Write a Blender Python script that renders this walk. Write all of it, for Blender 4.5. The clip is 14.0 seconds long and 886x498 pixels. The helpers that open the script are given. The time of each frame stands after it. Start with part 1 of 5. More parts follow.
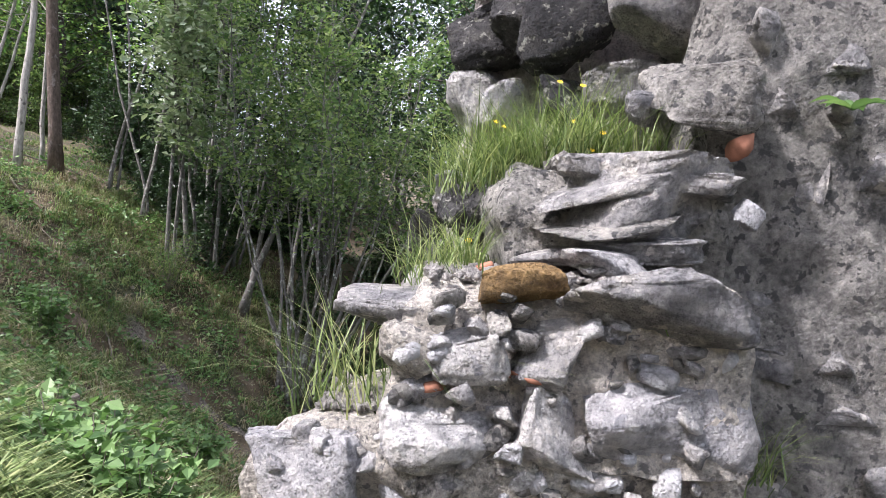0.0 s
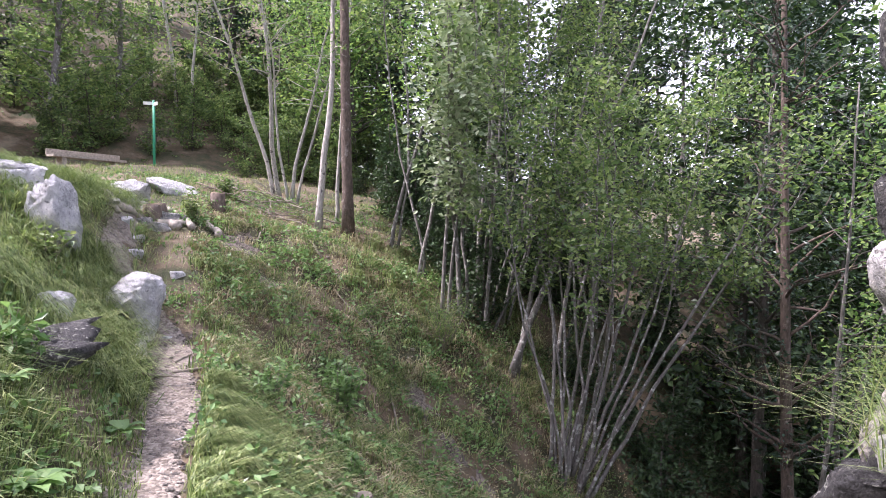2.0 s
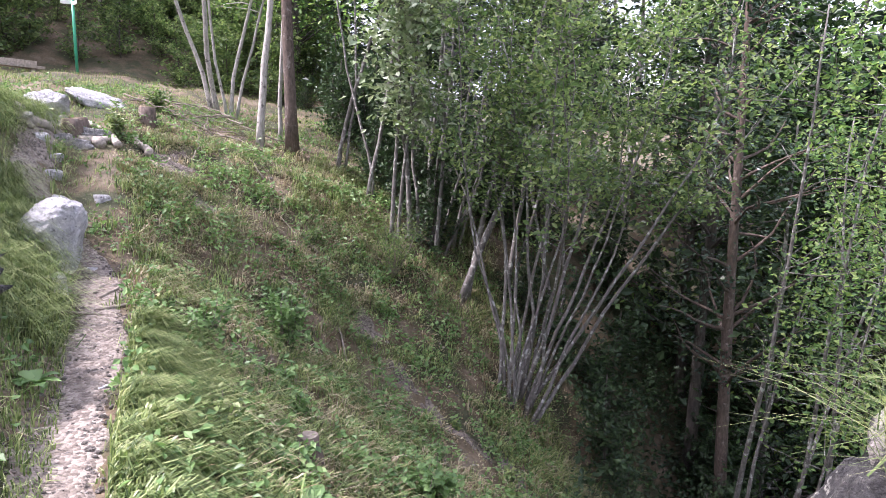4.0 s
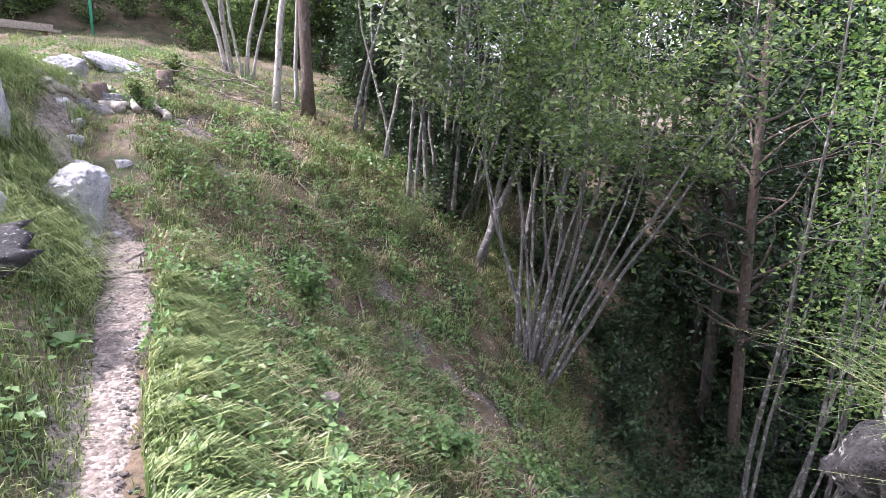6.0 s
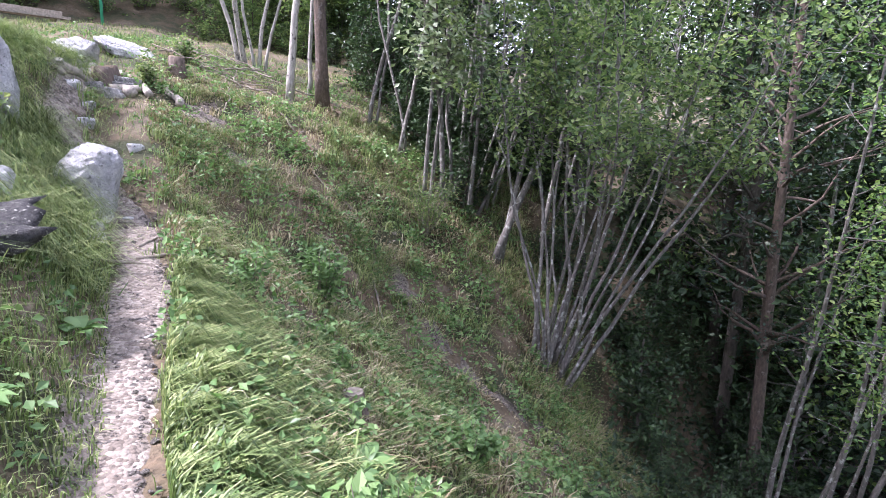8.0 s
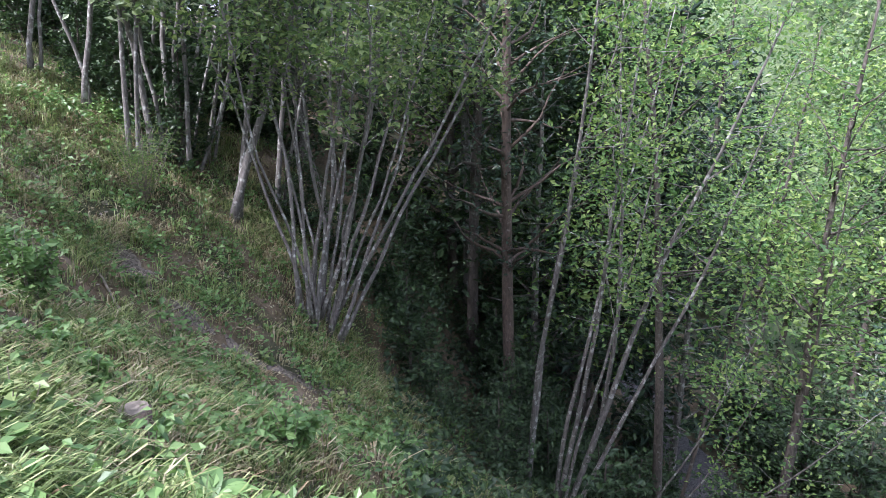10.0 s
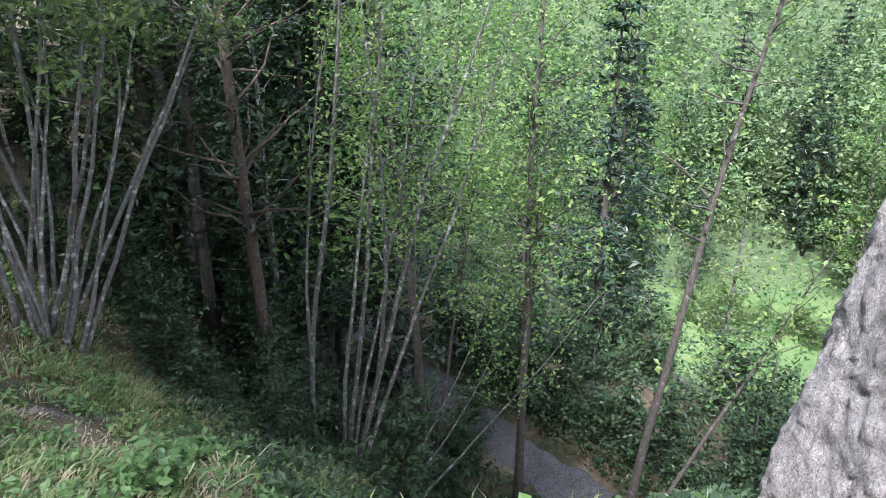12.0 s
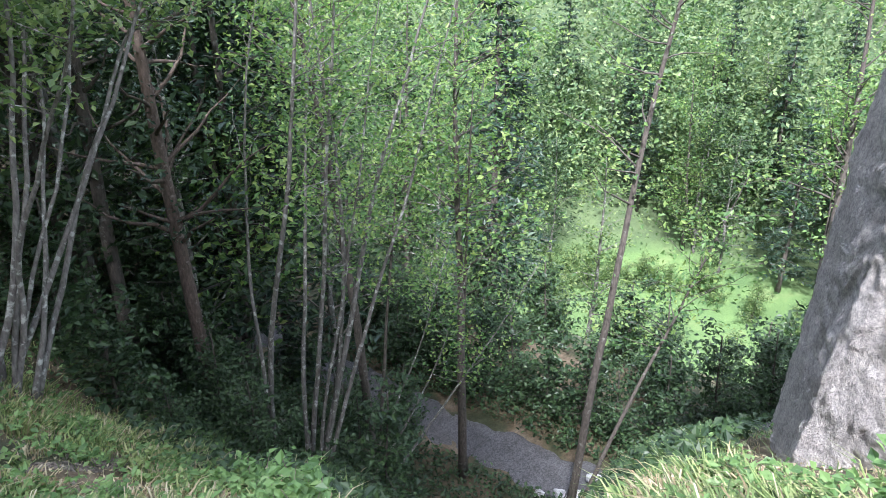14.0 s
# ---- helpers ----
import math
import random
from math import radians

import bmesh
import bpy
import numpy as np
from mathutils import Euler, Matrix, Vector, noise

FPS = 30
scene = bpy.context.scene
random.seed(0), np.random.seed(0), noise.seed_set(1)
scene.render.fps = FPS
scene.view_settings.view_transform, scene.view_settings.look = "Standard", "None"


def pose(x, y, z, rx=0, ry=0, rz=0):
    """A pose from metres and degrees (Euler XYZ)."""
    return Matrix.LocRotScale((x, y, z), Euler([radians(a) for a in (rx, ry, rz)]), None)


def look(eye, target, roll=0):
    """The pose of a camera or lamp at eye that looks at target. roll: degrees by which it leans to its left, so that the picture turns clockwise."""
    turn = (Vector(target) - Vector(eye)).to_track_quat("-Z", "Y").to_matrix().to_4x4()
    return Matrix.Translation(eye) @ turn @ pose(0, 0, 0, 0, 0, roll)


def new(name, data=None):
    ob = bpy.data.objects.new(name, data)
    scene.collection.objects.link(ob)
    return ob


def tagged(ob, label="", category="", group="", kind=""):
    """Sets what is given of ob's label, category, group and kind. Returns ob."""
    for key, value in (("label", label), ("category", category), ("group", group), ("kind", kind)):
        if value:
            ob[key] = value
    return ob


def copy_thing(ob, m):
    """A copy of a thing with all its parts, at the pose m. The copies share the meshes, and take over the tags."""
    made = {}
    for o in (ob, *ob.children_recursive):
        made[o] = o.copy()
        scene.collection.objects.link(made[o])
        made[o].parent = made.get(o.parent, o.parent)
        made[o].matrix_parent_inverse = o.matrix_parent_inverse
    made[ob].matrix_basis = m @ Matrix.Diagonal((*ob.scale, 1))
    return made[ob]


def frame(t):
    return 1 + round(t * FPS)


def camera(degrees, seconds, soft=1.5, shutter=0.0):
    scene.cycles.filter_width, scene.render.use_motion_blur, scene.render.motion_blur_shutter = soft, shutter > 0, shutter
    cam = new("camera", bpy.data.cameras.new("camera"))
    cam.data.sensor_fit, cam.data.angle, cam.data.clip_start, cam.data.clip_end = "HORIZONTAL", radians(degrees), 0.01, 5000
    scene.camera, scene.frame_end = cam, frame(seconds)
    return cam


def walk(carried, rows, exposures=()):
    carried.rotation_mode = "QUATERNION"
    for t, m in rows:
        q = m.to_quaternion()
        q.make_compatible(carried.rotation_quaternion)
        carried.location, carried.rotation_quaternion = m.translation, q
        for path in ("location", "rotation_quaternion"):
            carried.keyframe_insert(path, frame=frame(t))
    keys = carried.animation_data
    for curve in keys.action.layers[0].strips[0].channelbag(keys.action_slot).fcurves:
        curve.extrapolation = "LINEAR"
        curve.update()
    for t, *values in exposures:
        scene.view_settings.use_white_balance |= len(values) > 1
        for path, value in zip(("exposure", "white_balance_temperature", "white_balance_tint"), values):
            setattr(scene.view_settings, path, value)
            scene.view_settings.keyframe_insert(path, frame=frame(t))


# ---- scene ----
cam = camera(69.0, 14.0, soft=0.6)
METRES, EYE, TILT, LEAN, TURN = 7.0, 1.55, -3.7, -2.3, 0.0
ROWS = [
    (0.0, 0.0, 0.0, 0.0, 0.0, 0.0, -0.0),
    (0.5, -0.0222, 0.0431, 0.0263, 5.88, 1.03, 0.15),
    (1.0, -0.0402, 0.0613, 0.0325, 12.07, 1.55, 0.29),
    (1.5, -0.0579, 0.0821, 0.0573, 18.0, 2.19, 0.33),
    (2.0, -0.0627, 0.085, 0.1022, 22.34, 1.91, 0.2),
    (2.5, -0.0753, 0.0962, 0.1087, 25.38, 1.69, -0.13),
    (3.0, -0.0945, 0.1095, 0.1242, 26.66, 0.89, -0.06),
    (3.5, -0.0939, 0.1219, 0.1285, 22.4, -2.56, -0.18),
    (4.0, -0.0836, 0.1396, 0.1217, 17.94, -5.58, -0.32),
    (6.5, -0.0887, 0.1309, 0.1247, 20.39, -8.92, -0.59),
    (7.0, -0.0944, 0.1321, 0.1215, 22.31, -8.43, -1.55),
    (9.5, -0.2392, 0.2447, 0.065, 2.02, -10.43, 1.48),
    (10.0, -0.2722, 0.2737, 0.0598, -7.89, -12.84, 2.74),
    (10.5, -0.3039, 0.3058, 0.0655, -18.2, -15.45, 3.54),
    (11.0, -0.3572, 0.3264, 0.0663, -28.14, -17.6, 4.14),
    (11.5, -0.3965, 0.3622, 0.0629, -34.37, -18.52, 4.21),
    (12.0, -0.4506, 0.4079, 0.0681, -38.75, -19.06, 4.02),
    (12.5, -0.5101, 0.4538, 0.0762, -41.75, -18.87, 4.18),
    (13.0, -0.5608, 0.521, 0.0773, -44.87, -19.1, 4.27),
    (13.5, -0.5937, 0.5669, 0.0843, -50.72, -20.95, 4.81),
    (14.0, -0.6198, 0.5955, 0.0878, -53.82, -21.75, 4.93),
]
walk(cam, [(t, pose(0, 0, EYE, TILT, LEAN, TURN) @ pose(METRES * x, METRES * y, METRES * z, 90 + pitch, roll, yaw)) for t, x, y, z, yaw, pitch, roll in ROWS], [(0.0, 1.25, 6150, 20), (1.0, 1.12, 6250, 22), (2.0, 1.58, 6200, 31), (7.0, 1.8, 5950, 30), (9.5, 1.72, 5750, 26), (11.0, 1.53, 5750, 19), (12.5, 1.62, 5800, 16), (14.0, 1.78, 5800, 15)])

# ---- world, sun, exposure ----
SUN_ELEV, SUN_AZ = 54.0, 244.0   # azimuth: where the sun stands, degrees clockwise from +y
world = bpy.data.worlds.new("sky_world")
world.use_nodes = True
scene.world = world
wn = world.node_tree.nodes
sky = wn.new("ShaderNodeTexSky")
sky.sky_type = "NISHITA"
sky.sun_disc = False
sky.sun_elevation, sky.sun_rotation = radians(SUN_ELEV), radians(SUN_AZ)
sky.air_density, sky.dust_density, sky.ozone_density = 1.0, 4.0, 1.0
hazy = wn.new("ShaderNodeMixRGB")
hazy.inputs[0].default_value = 0.65
hazy.inputs[2].default_value = (7.0, 7.3, 7.9, 1)
world.node_tree.links.new(sky.outputs[0], hazy.inputs[1])
world.node_tree.links.new(hazy.outputs[0], wn["Background"].inputs[0])
wn["Background"].inputs[1].default_value = 0.13
sun = new("sun", bpy.data.lights.new("sun", "SUN"))
sun.data.energy, sun.data.angle, sun.data.color = 3.9, radians(5), (1.0, 0.96, 0.9)
az = radians(SUN_AZ)
sun.matrix_world = look((math.sin(az) * 50 * math.cos(radians(SUN_ELEV)), math.cos(az) * 50 * math.cos(radians(SUN_ELEV)), 50 * math.sin(radians(SUN_ELEV))), (0, 0, 0))

rng = np.random.default_rng(7)


# ---- materials ----
def nodes_of(name):
    m = bpy.data.materials.new(name)
    m.use_nodes = True
    nt = m.node_tree
    return m, nt, nt.nodes["Principled BSDF"], nt.nodes["Material Output"]


def ramp(nt, fac, stops):
    r = nt.nodes.new("ShaderNodeValToRGB")
    els = r.color_ramp.elements
    while len(els) < len(stops):
        els.new(0.5)
    for e, (p, c) in zip(els, stops):
        e.position, e.color = p, (*c, 1)
    nt.links.new(fac, r.inputs[0])
    return r.outputs[0]


def tex_noise(nt, vec, scale, detail=4.0, rough=0.6):
    n = nt.nodes.new("ShaderNodeTexNoise")
    n.inputs["Scale"].default_value, n.inputs["Detail"].default_value, n.inputs["Roughness"].default_value = scale, detail, rough
    nt.links.new(vec, n.inputs["Vector"])
    return n.outputs["Fac"]


def blend(nt, fac, a, b, mode="MIX"):
    m = nt.nodes.new("ShaderNodeMixRGB")
    m.blend_type = mode
    for sock, v in zip(m.inputs, (fac, a, b)):
        if isinstance(v, (int, float)):
            sock.default_value = v
        elif isinstance(v, tuple):
            sock.default_value = (*v, 1)
        else:
            nt.links.new(v, sock)
    return m.outputs[0]


def bump(nt, bsdf, heights, strength=0.6, dist=0.02):
    prev = None
    for h, k in heights:
        b = nt.nodes.new("ShaderNodeBump")
        b.inputs["Strength"].default_value, b.inputs["Distance"].default_value = strength, dist * k
        nt.links.new(h, b.inputs["Height"])
        if prev:
            nt.links.new(prev, b.inputs["Normal"])
        prev = b.outputs[0]
    nt.links.new(prev, bsdf.inputs["Normal"])


def coords(nt, kind="Object"):
    return nt.nodes.new("ShaderNodeTexCoord").outputs[kind]


def place(nt):
    return nt.nodes.new("ShaderNodeNewGeometry").outputs["Position"]


def stone_mat(name, dark, mid, light, lichen=None, lich_amount=0.55, scale=6.0, rough=0.9, grime=1.0):
    m, nt, b, _ = nodes_of(name)
    v = place(nt)
    big, fine = tex_noise(nt, v, scale, 6), tex_noise(nt, v, scale * 9, 5)
    col = ramp(nt, big, [(0.28, dark), (0.5, mid), (0.72, light)])
    grit = tex_noise(nt, v, scale * 4.0, 8, 0.8)
    col = blend(nt, 0.75 * grime, col, ramp(nt, grit, [(0.36, (0.35, 0.35, 0.36)), (0.5, (0.9, 0.9, 0.9)), (0.64, (1.25, 1.24, 1.2))]), "MULTIPLY")
    col = blend(nt, 0.5 * grime, col, ramp(nt, fine, [(0.3, (0.45, 0.45, 0.45)), (0.7, (1, 1, 1))]), "MULTIPLY")
    info = nt.nodes.new("ShaderNodeObjectInfo").outputs["Random"]
    col = blend(nt, 0.6 * grime, col, ramp(nt, info, [(0.0, (0.62, 0.62, 0.66)), (0.5, (0.9, 0.88, 0.84)), (1.0, (1.15, 1.12, 1.08))]), "MULTIPLY")
    if lichen:
        spots = tex_noise(nt, v, scale * 3.1, 3)
        mask = ramp(nt, spots, [(lich_amount, (0, 0, 0)), (lich_amount + 0.06, (1, 1, 1))])
        col = blend(nt, mask, col, lichen)
    nt.links.new(col, b.inputs["Base Color"])
    b.inputs["Roughness"].default_value = rough
    mid = tex_noise(nt, v, scale * 3.0, 6, 0.75)
    bump(nt, b, [(big, 1.6), (mid, 1.6), (fine, 0.8)], 1.0, 0.05)
    return m


def leaf_mat(name, cols, trans=0.35, rough=0.42):
    m, nt, b, out = nodes_of(name)
    rnd = nt.nodes.new("ShaderNodeNewGeometry").outputs["Random Per Island"]
    col = ramp(nt, rnd, [(i / (len(cols) - 1), c) for i, c in enumerate(cols)])
    patch = tex_noise(nt, place(nt), 0.7, 2)
    col = blend(nt, 0.55, col, ramp(nt, patch, [(0.3, (0.6, 0.68, 0.55)), (0.7, (1.15, 1.1, 0.95))]), "MULTIPLY")
    nt.links.new(col, b.inputs["Base Color"])
    b.inputs["Roughness"].default_value = rough
    b.inputs["Specular IOR Level"].default_value = 0.35
    tr = nt.nodes.new("ShaderNodeBsdfTranslucent")
    nt.links.new(blend(nt, 1.0, col, (1.0, 1.12, 0.75), "MULTIPLY"), tr.inputs[0])
    mix = nt.nodes.new("ShaderNodeMixShader")
    mix.inputs[0].default_value = trans
    nt.links.new(b.outputs[0], mix.inputs[1])
    nt.links.new(tr.outputs[0], mix.inputs[2])
    nt.links.new(mix.outputs[0], out.inputs[0])
    return m


def bark_mat(name, dark, light, patches, amount=0.55, scale=9.0):
    m, nt, b, _ = nodes_of(name)
    v = place(nt)
    mp = nt.nodes.new("ShaderNodeMapping")
    mp.inputs["Scale"].default_value = (1, 1, 0.35)
    nt.links.new(v, mp.inputs["Vector"])
    v2 = mp.outputs[0]
    a, f = tex_noise(nt, v2, scale * 3, 5), tex_noise(nt, v, scale, 3)
    col = ramp(nt, a, [(0.3, dark), (0.7, light)])
    col = blend(nt, ramp(nt, f, [(amount, (0, 0, 0)), (amount + 0.1, (1, 1, 1))]), col, patches)
    nt.links.new(col, b.inputs["Base Color"])
    b.inputs["Roughness"].default_value = 0.9
    bump(nt, b, [(a, 1.0)], 0.8, 0.02)
    return m


def ground_mat():
    m, nt, b, _ = nodes_of("slope_soil")
    v = place(nt)
    a, f, c = tex_noise(nt, v, 0.9, 6), tex_noise(nt, v, 22, 5), tex_noise(nt, v, 4.0, 5)
    col = ramp(nt, a, [(0.3, (0.03, 0.042, 0.02)), (0.44, (0.055, 0.06, 0.032)), (0.54, (0.11, 0.085, 0.06)), (0.7, (0.2, 0.17, 0.14))])
    col = blend(nt, 0.7, col, ramp(nt, f, [(0.3, (0.4, 0.4, 0.38)), (0.65, (1.2, 1.15, 1.05))]), "MULTIPLY")
    col = blend(nt, 0.5, col, ramp(nt, c, [(0.35, (0.55, 0.6, 0.4)), (0.65, (1.2, 1.1, 0.95))]), "MULTIPLY")
    # the meadow on the valley floor and the dark forest floor around it, by height and distance
    sep = nt.nodes.new("ShaderNodeSeparateXYZ")
    nt.links.new(v, sep.inputs[0])
    mp = nt.nodes.new("ShaderNodeMapRange")
    mp.inputs["From Min"].default_value, mp.inputs["From Max"].default_value = -18.8, -20.0
    nt.links.new(sep.outputs["Z"], mp.inputs["Value"])
    mead = ramp(nt, tex_noise(nt, v, 0.35, 6, 0.7), [(0.3, (0.06, 0.11, 0.04)), (0.55, (0.1, 0.165, 0.055)), (0.8, (0.17, 0.205, 0.09))])
    fr = nt.nodes.new("ShaderNodeMapRange")
    fr.inputs["From Min"].default_value, fr.inputs["From Max"].default_value = 12.0, 22.0
    nt.links.new(sep.outputs["X"], fr.inputs["Value"])
    moss = ramp(nt, tex_noise(nt, v, 0.8, 6, 0.7), [(0.3, (0.04, 0.065, 0.03)), (0.7, (0.1, 0.14, 0.06))])
    col = blend(nt, fr.outputs[0], col, moss)
    col = blend(nt, mp.outputs[0], col, mead)
    nt.links.new(col, b.inputs["Base Color"])
    b.inputs["Roughness"].default_value = 1.0
    bump(nt, b, [(c, 2.0), (f, 0.7)], 0.9, 0.03)
    return m


def gravel_mat(name, base, light):
    m, nt, b, _ = nodes_of(name)
    v = place(nt)
    vo = nt.nodes.new("ShaderNodeTexVoronoi")
    vo.inputs["Scale"].default_value = 38
    nt.links.new(v, vo.inputs["Vector"])
    sep = nt.nodes.new("ShaderNodeSeparateColor")
    nt.links.new(vo.outputs["Color"], sep.inputs[0])
    col = ramp(nt, sep.outputs[0], [(0.1, base), (0.9, light)])
    col = blend(nt, 0.55, col, ramp(nt, tex_noise(nt, v, 3.0, 5), [(0.35, (0.55, 0.5, 0.45)), (0.65, (1.1, 1.08, 1.05))]), "MULTIPLY")
    nt.links.new(col, b.inputs["Base Color"])
    b.inputs["Roughness"].default_value = 0.95
    bump(nt, b, [(vo.outputs["Distance"], -1.0), (tex_noise(nt, v, 60, 3), 0.5)], 0.7, 0.02)
    return m


def plain_mat(name, col, rough=0.6, var=0.25, scale=30.0, metal=0.0):
    m, nt, b, _ = nodes_of(name)
    n = tex_noise(nt, place(nt), scale, 5)
    lo, hi = tuple(c * (1 - var) for c in col), tuple(min(1, c * (1 + var)) for c in col)
    nt.links.new(ramp(nt, n, [(0.3, lo), (0.7, hi)]), b.inputs["Base Color"])
    b.inputs["Roughness"].default_value, b.inputs["Metallic"].default_value = rough, metal
    bump(nt, b, [(n, 1.0)], 0.4, 0.008)
    return m


M_SOIL = ground_mat()
M_PATH = gravel_mat("path_gravel", (0.13, 0.108, 0.09), (0.29, 0.258, 0.222))
M_ROAD = gravel_mat("road_gravel", (0.055, 0.055, 0.06), (0.13, 0.13, 0.138))
M_PEBBLE = stone_mat("pebble_stone", (0.22, 0.19, 0.165), (0.36, 0.325, 0.285), (0.5, 0.465, 0.42), scale=20)
M_LIME = stone_mat("pale_limestone", (0.36, 0.37, 0.39), (0.7, 0.7, 0.72), (0.88, 0.87, 0.85), (0.2, 0.2, 0.21), 0.62, 5.0, grime=0.4)
M_WALLSTONE = stone_mat("grey_wall_stone", (0.25, 0.255, 0.275), (0.5, 0.495, 0.5), (0.76, 0.73, 0.69), (0.62, 0.59, 0.55), 0.6, 5.5)
M_PALESTONE = stone_mat("pale_wall_stone", (0.46, 0.47, 0.5), (0.76, 0.75, 0.75), (0.9, 0.87, 0.83), (0.34, 0.34, 0.36), 0.62, 5.0)
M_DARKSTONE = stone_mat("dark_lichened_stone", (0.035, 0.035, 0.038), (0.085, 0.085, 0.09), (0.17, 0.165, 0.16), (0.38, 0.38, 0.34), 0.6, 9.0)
M_OCHRE = stone_mat("ochre_stone", (0.3, 0.18, 0.075), (0.44, 0.29, 0.13), (0.52, 0.38, 0.2), None, 0.6, 7.0)
M_MORTAR = stone_mat("lime_mortar_rubble", (0.46, 0.43, 0.39), (0.76, 0.72, 0.66), (0.9, 0.86, 0.8), (0.26, 0.25, 0.24), 0.58, 11.0)
M_MORTAR_GREY = stone_mat("weathered_mortar", (0.23, 0.225, 0.215), (0.44, 0.43, 0.41), (0.64, 0.62, 0.585), (0.1, 0.1, 0.1), 0.56, 8.0)
M_PINK = stone_mat("pinkish_mortared_stone", (0.5, 0.465, 0.445), (0.74, 0.69, 0.66), (0.88, 0.83, 0.79), (0.25, 0.24, 0.23), 0.66, 7.0)
M_BRICK = plain_mat("red_brick", (0.33, 0.15, 0.095), 0.95, 0.35, 25)
M_BARK_GREY = bark_mat("grey_lichened_bark", (0.07, 0.065, 0.058), (0.2, 0.19, 0.175), (0.38, 0.39, 0.36), 0.55)
M_BARK_BIRCH = bark_mat("pale_birch_bark", (0.22, 0.21, 0.19), (0.48, 0.46, 0.42), (0.1, 0.09, 0.085), 0.6)
M_BARK_PINE = bark_mat("brown_pine_bark", (0.05, 0.038, 0.031), (0.15, 0.112, 0.09), (0.21, 0.18, 0.16), 0.6)
M_BARK_DARK = bark_mat("dark_bark", (0.035, 0.03, 0.026), (0.11, 0.095, 0.08), (0.17, 0.17, 0.15), 0.6)
M_LEAF = leaf_mat("alder_leaves", [(0.075, 0.13, 0.062), (0.16, 0.24, 0.105), (0.31, 0.38, 0.17)], 0.5)
# leaf green darkened: the wood's inner shade is put into this colour
M_LEAF_PAINTED_SHADE = leaf_mat("leaves_painted_in_shade", [(0.022, 0.045, 0.024), (0.04, 0.075, 0.036), (0.07, 0.12, 0.05)], 0.25)
M_LEAF_BRIGHT = leaf_mat("bright_and_lit_leaves", [(0.08, 0.165, 0.07), (0.16, 0.275, 0.1), (0.3, 0.39, 0.14)], 0.5)
M_LEAF_PALE = leaf_mat("whitebeam_leaves", [(0.16, 0.23, 0.13), (0.3, 0.37, 0.25), (0.48, 0.53, 0.42)], 0.25)
M_LEAF_DARK = leaf_mat("dark_spruce_needles", [(0.022, 0.045, 0.035), (0.035, 0.07, 0.049), (0.055, 0.095, 0.061)], 0.15)
M_LEAF_FAR = leaf_mat("far_wood_leaves", [(0.07, 0.125, 0.075), (0.15, 0.23, 0.12), (0.29, 0.36, 0.19)], 0.4)
M_HERB = leaf_mat("herb_leaves", [(0.08, 0.155, 0.062), (0.14, 0.245, 0.09), (0.23, 0.35, 0.15)], 0.35)
M_GRASS = leaf_mat("green_grass", [(0.06, 0.095, 0.04), (0.14, 0.2, 0.075), (0.25, 0.32, 0.13), (0.42, 0.44, 0.24)], 0.32)
M_DRY = leaf_mat("dry_grass_and_litter", [(0.2, 0.14, 0.09), (0.36, 0.3, 0.2), (0.5, 0.45, 0.35)], 0.2)
M_WOOD = plain_mat("weathered_grey_wood", (0.3, 0.27, 0.23), 0.9, 0.4, 18)
M_CUT = plain_mat("cut_wood", (0.28, 0.22, 0.15), 0.9, 0.25, 25)
M_TWIG = plain_mat("dead_twigs", (0.19, 0.165, 0.135), 0.95, 0.4, 20)
M_GREENPAINT = plain_mat("green_post_paint", (0.03, 0.3, 0.17), 0.45, 0.12, 15)
M_SIGNWHITE = plain_mat("off_white_sign", (0.72, 0.72, 0.68), 0.5, 0.06, 10)
M_YELLOW = plain_mat("yellow_petals", (0.8, 0.55, 0.02), 0.6, 0.15, 90)
M_VIOLET = plain_mat("violet_petals", (0.32, 0.2, 0.6), 0.6, 0.15, 90)


# ---- mesh helpers ----
class Geo:
    """Collects vertices and faces of one mesh."""
    def __init__(self):
        self.v, self.f, self.n = [], [], 0

    def add(self, verts, faces):
        verts = np.asarray(verts, float)
        self.v.append(verts)
        self.f.extend((np.asarray(faces) + self.n).tolist())
        self.n += len(verts)

    def mesh(self, name, mat, smooth=False):
        me = bpy.data.meshes.new(name)
        me.from_pydata(np.concatenate(self.v).tolist() if self.v else [], [], self.f)
        me.materials.append(mat)
        if smooth:
            me.polygons.foreach_set("use_smooth", np.ones(len(me.polygons), bool))
        return me


def part(name, geo, mat, parent, label="", smooth=False):
    ob = new(name, geo.mesh(name, mat, smooth) if isinstance(geo, Geo) else geo)
    if parent is not None:
        ob.parent = parent
    return tagged(ob, label) if label else ob


def thing(name, m, label, category, group="", kind=""):
    ob = new(name)
    ob.matrix_world = m
    return tagged(ob, label, category, group, kind)


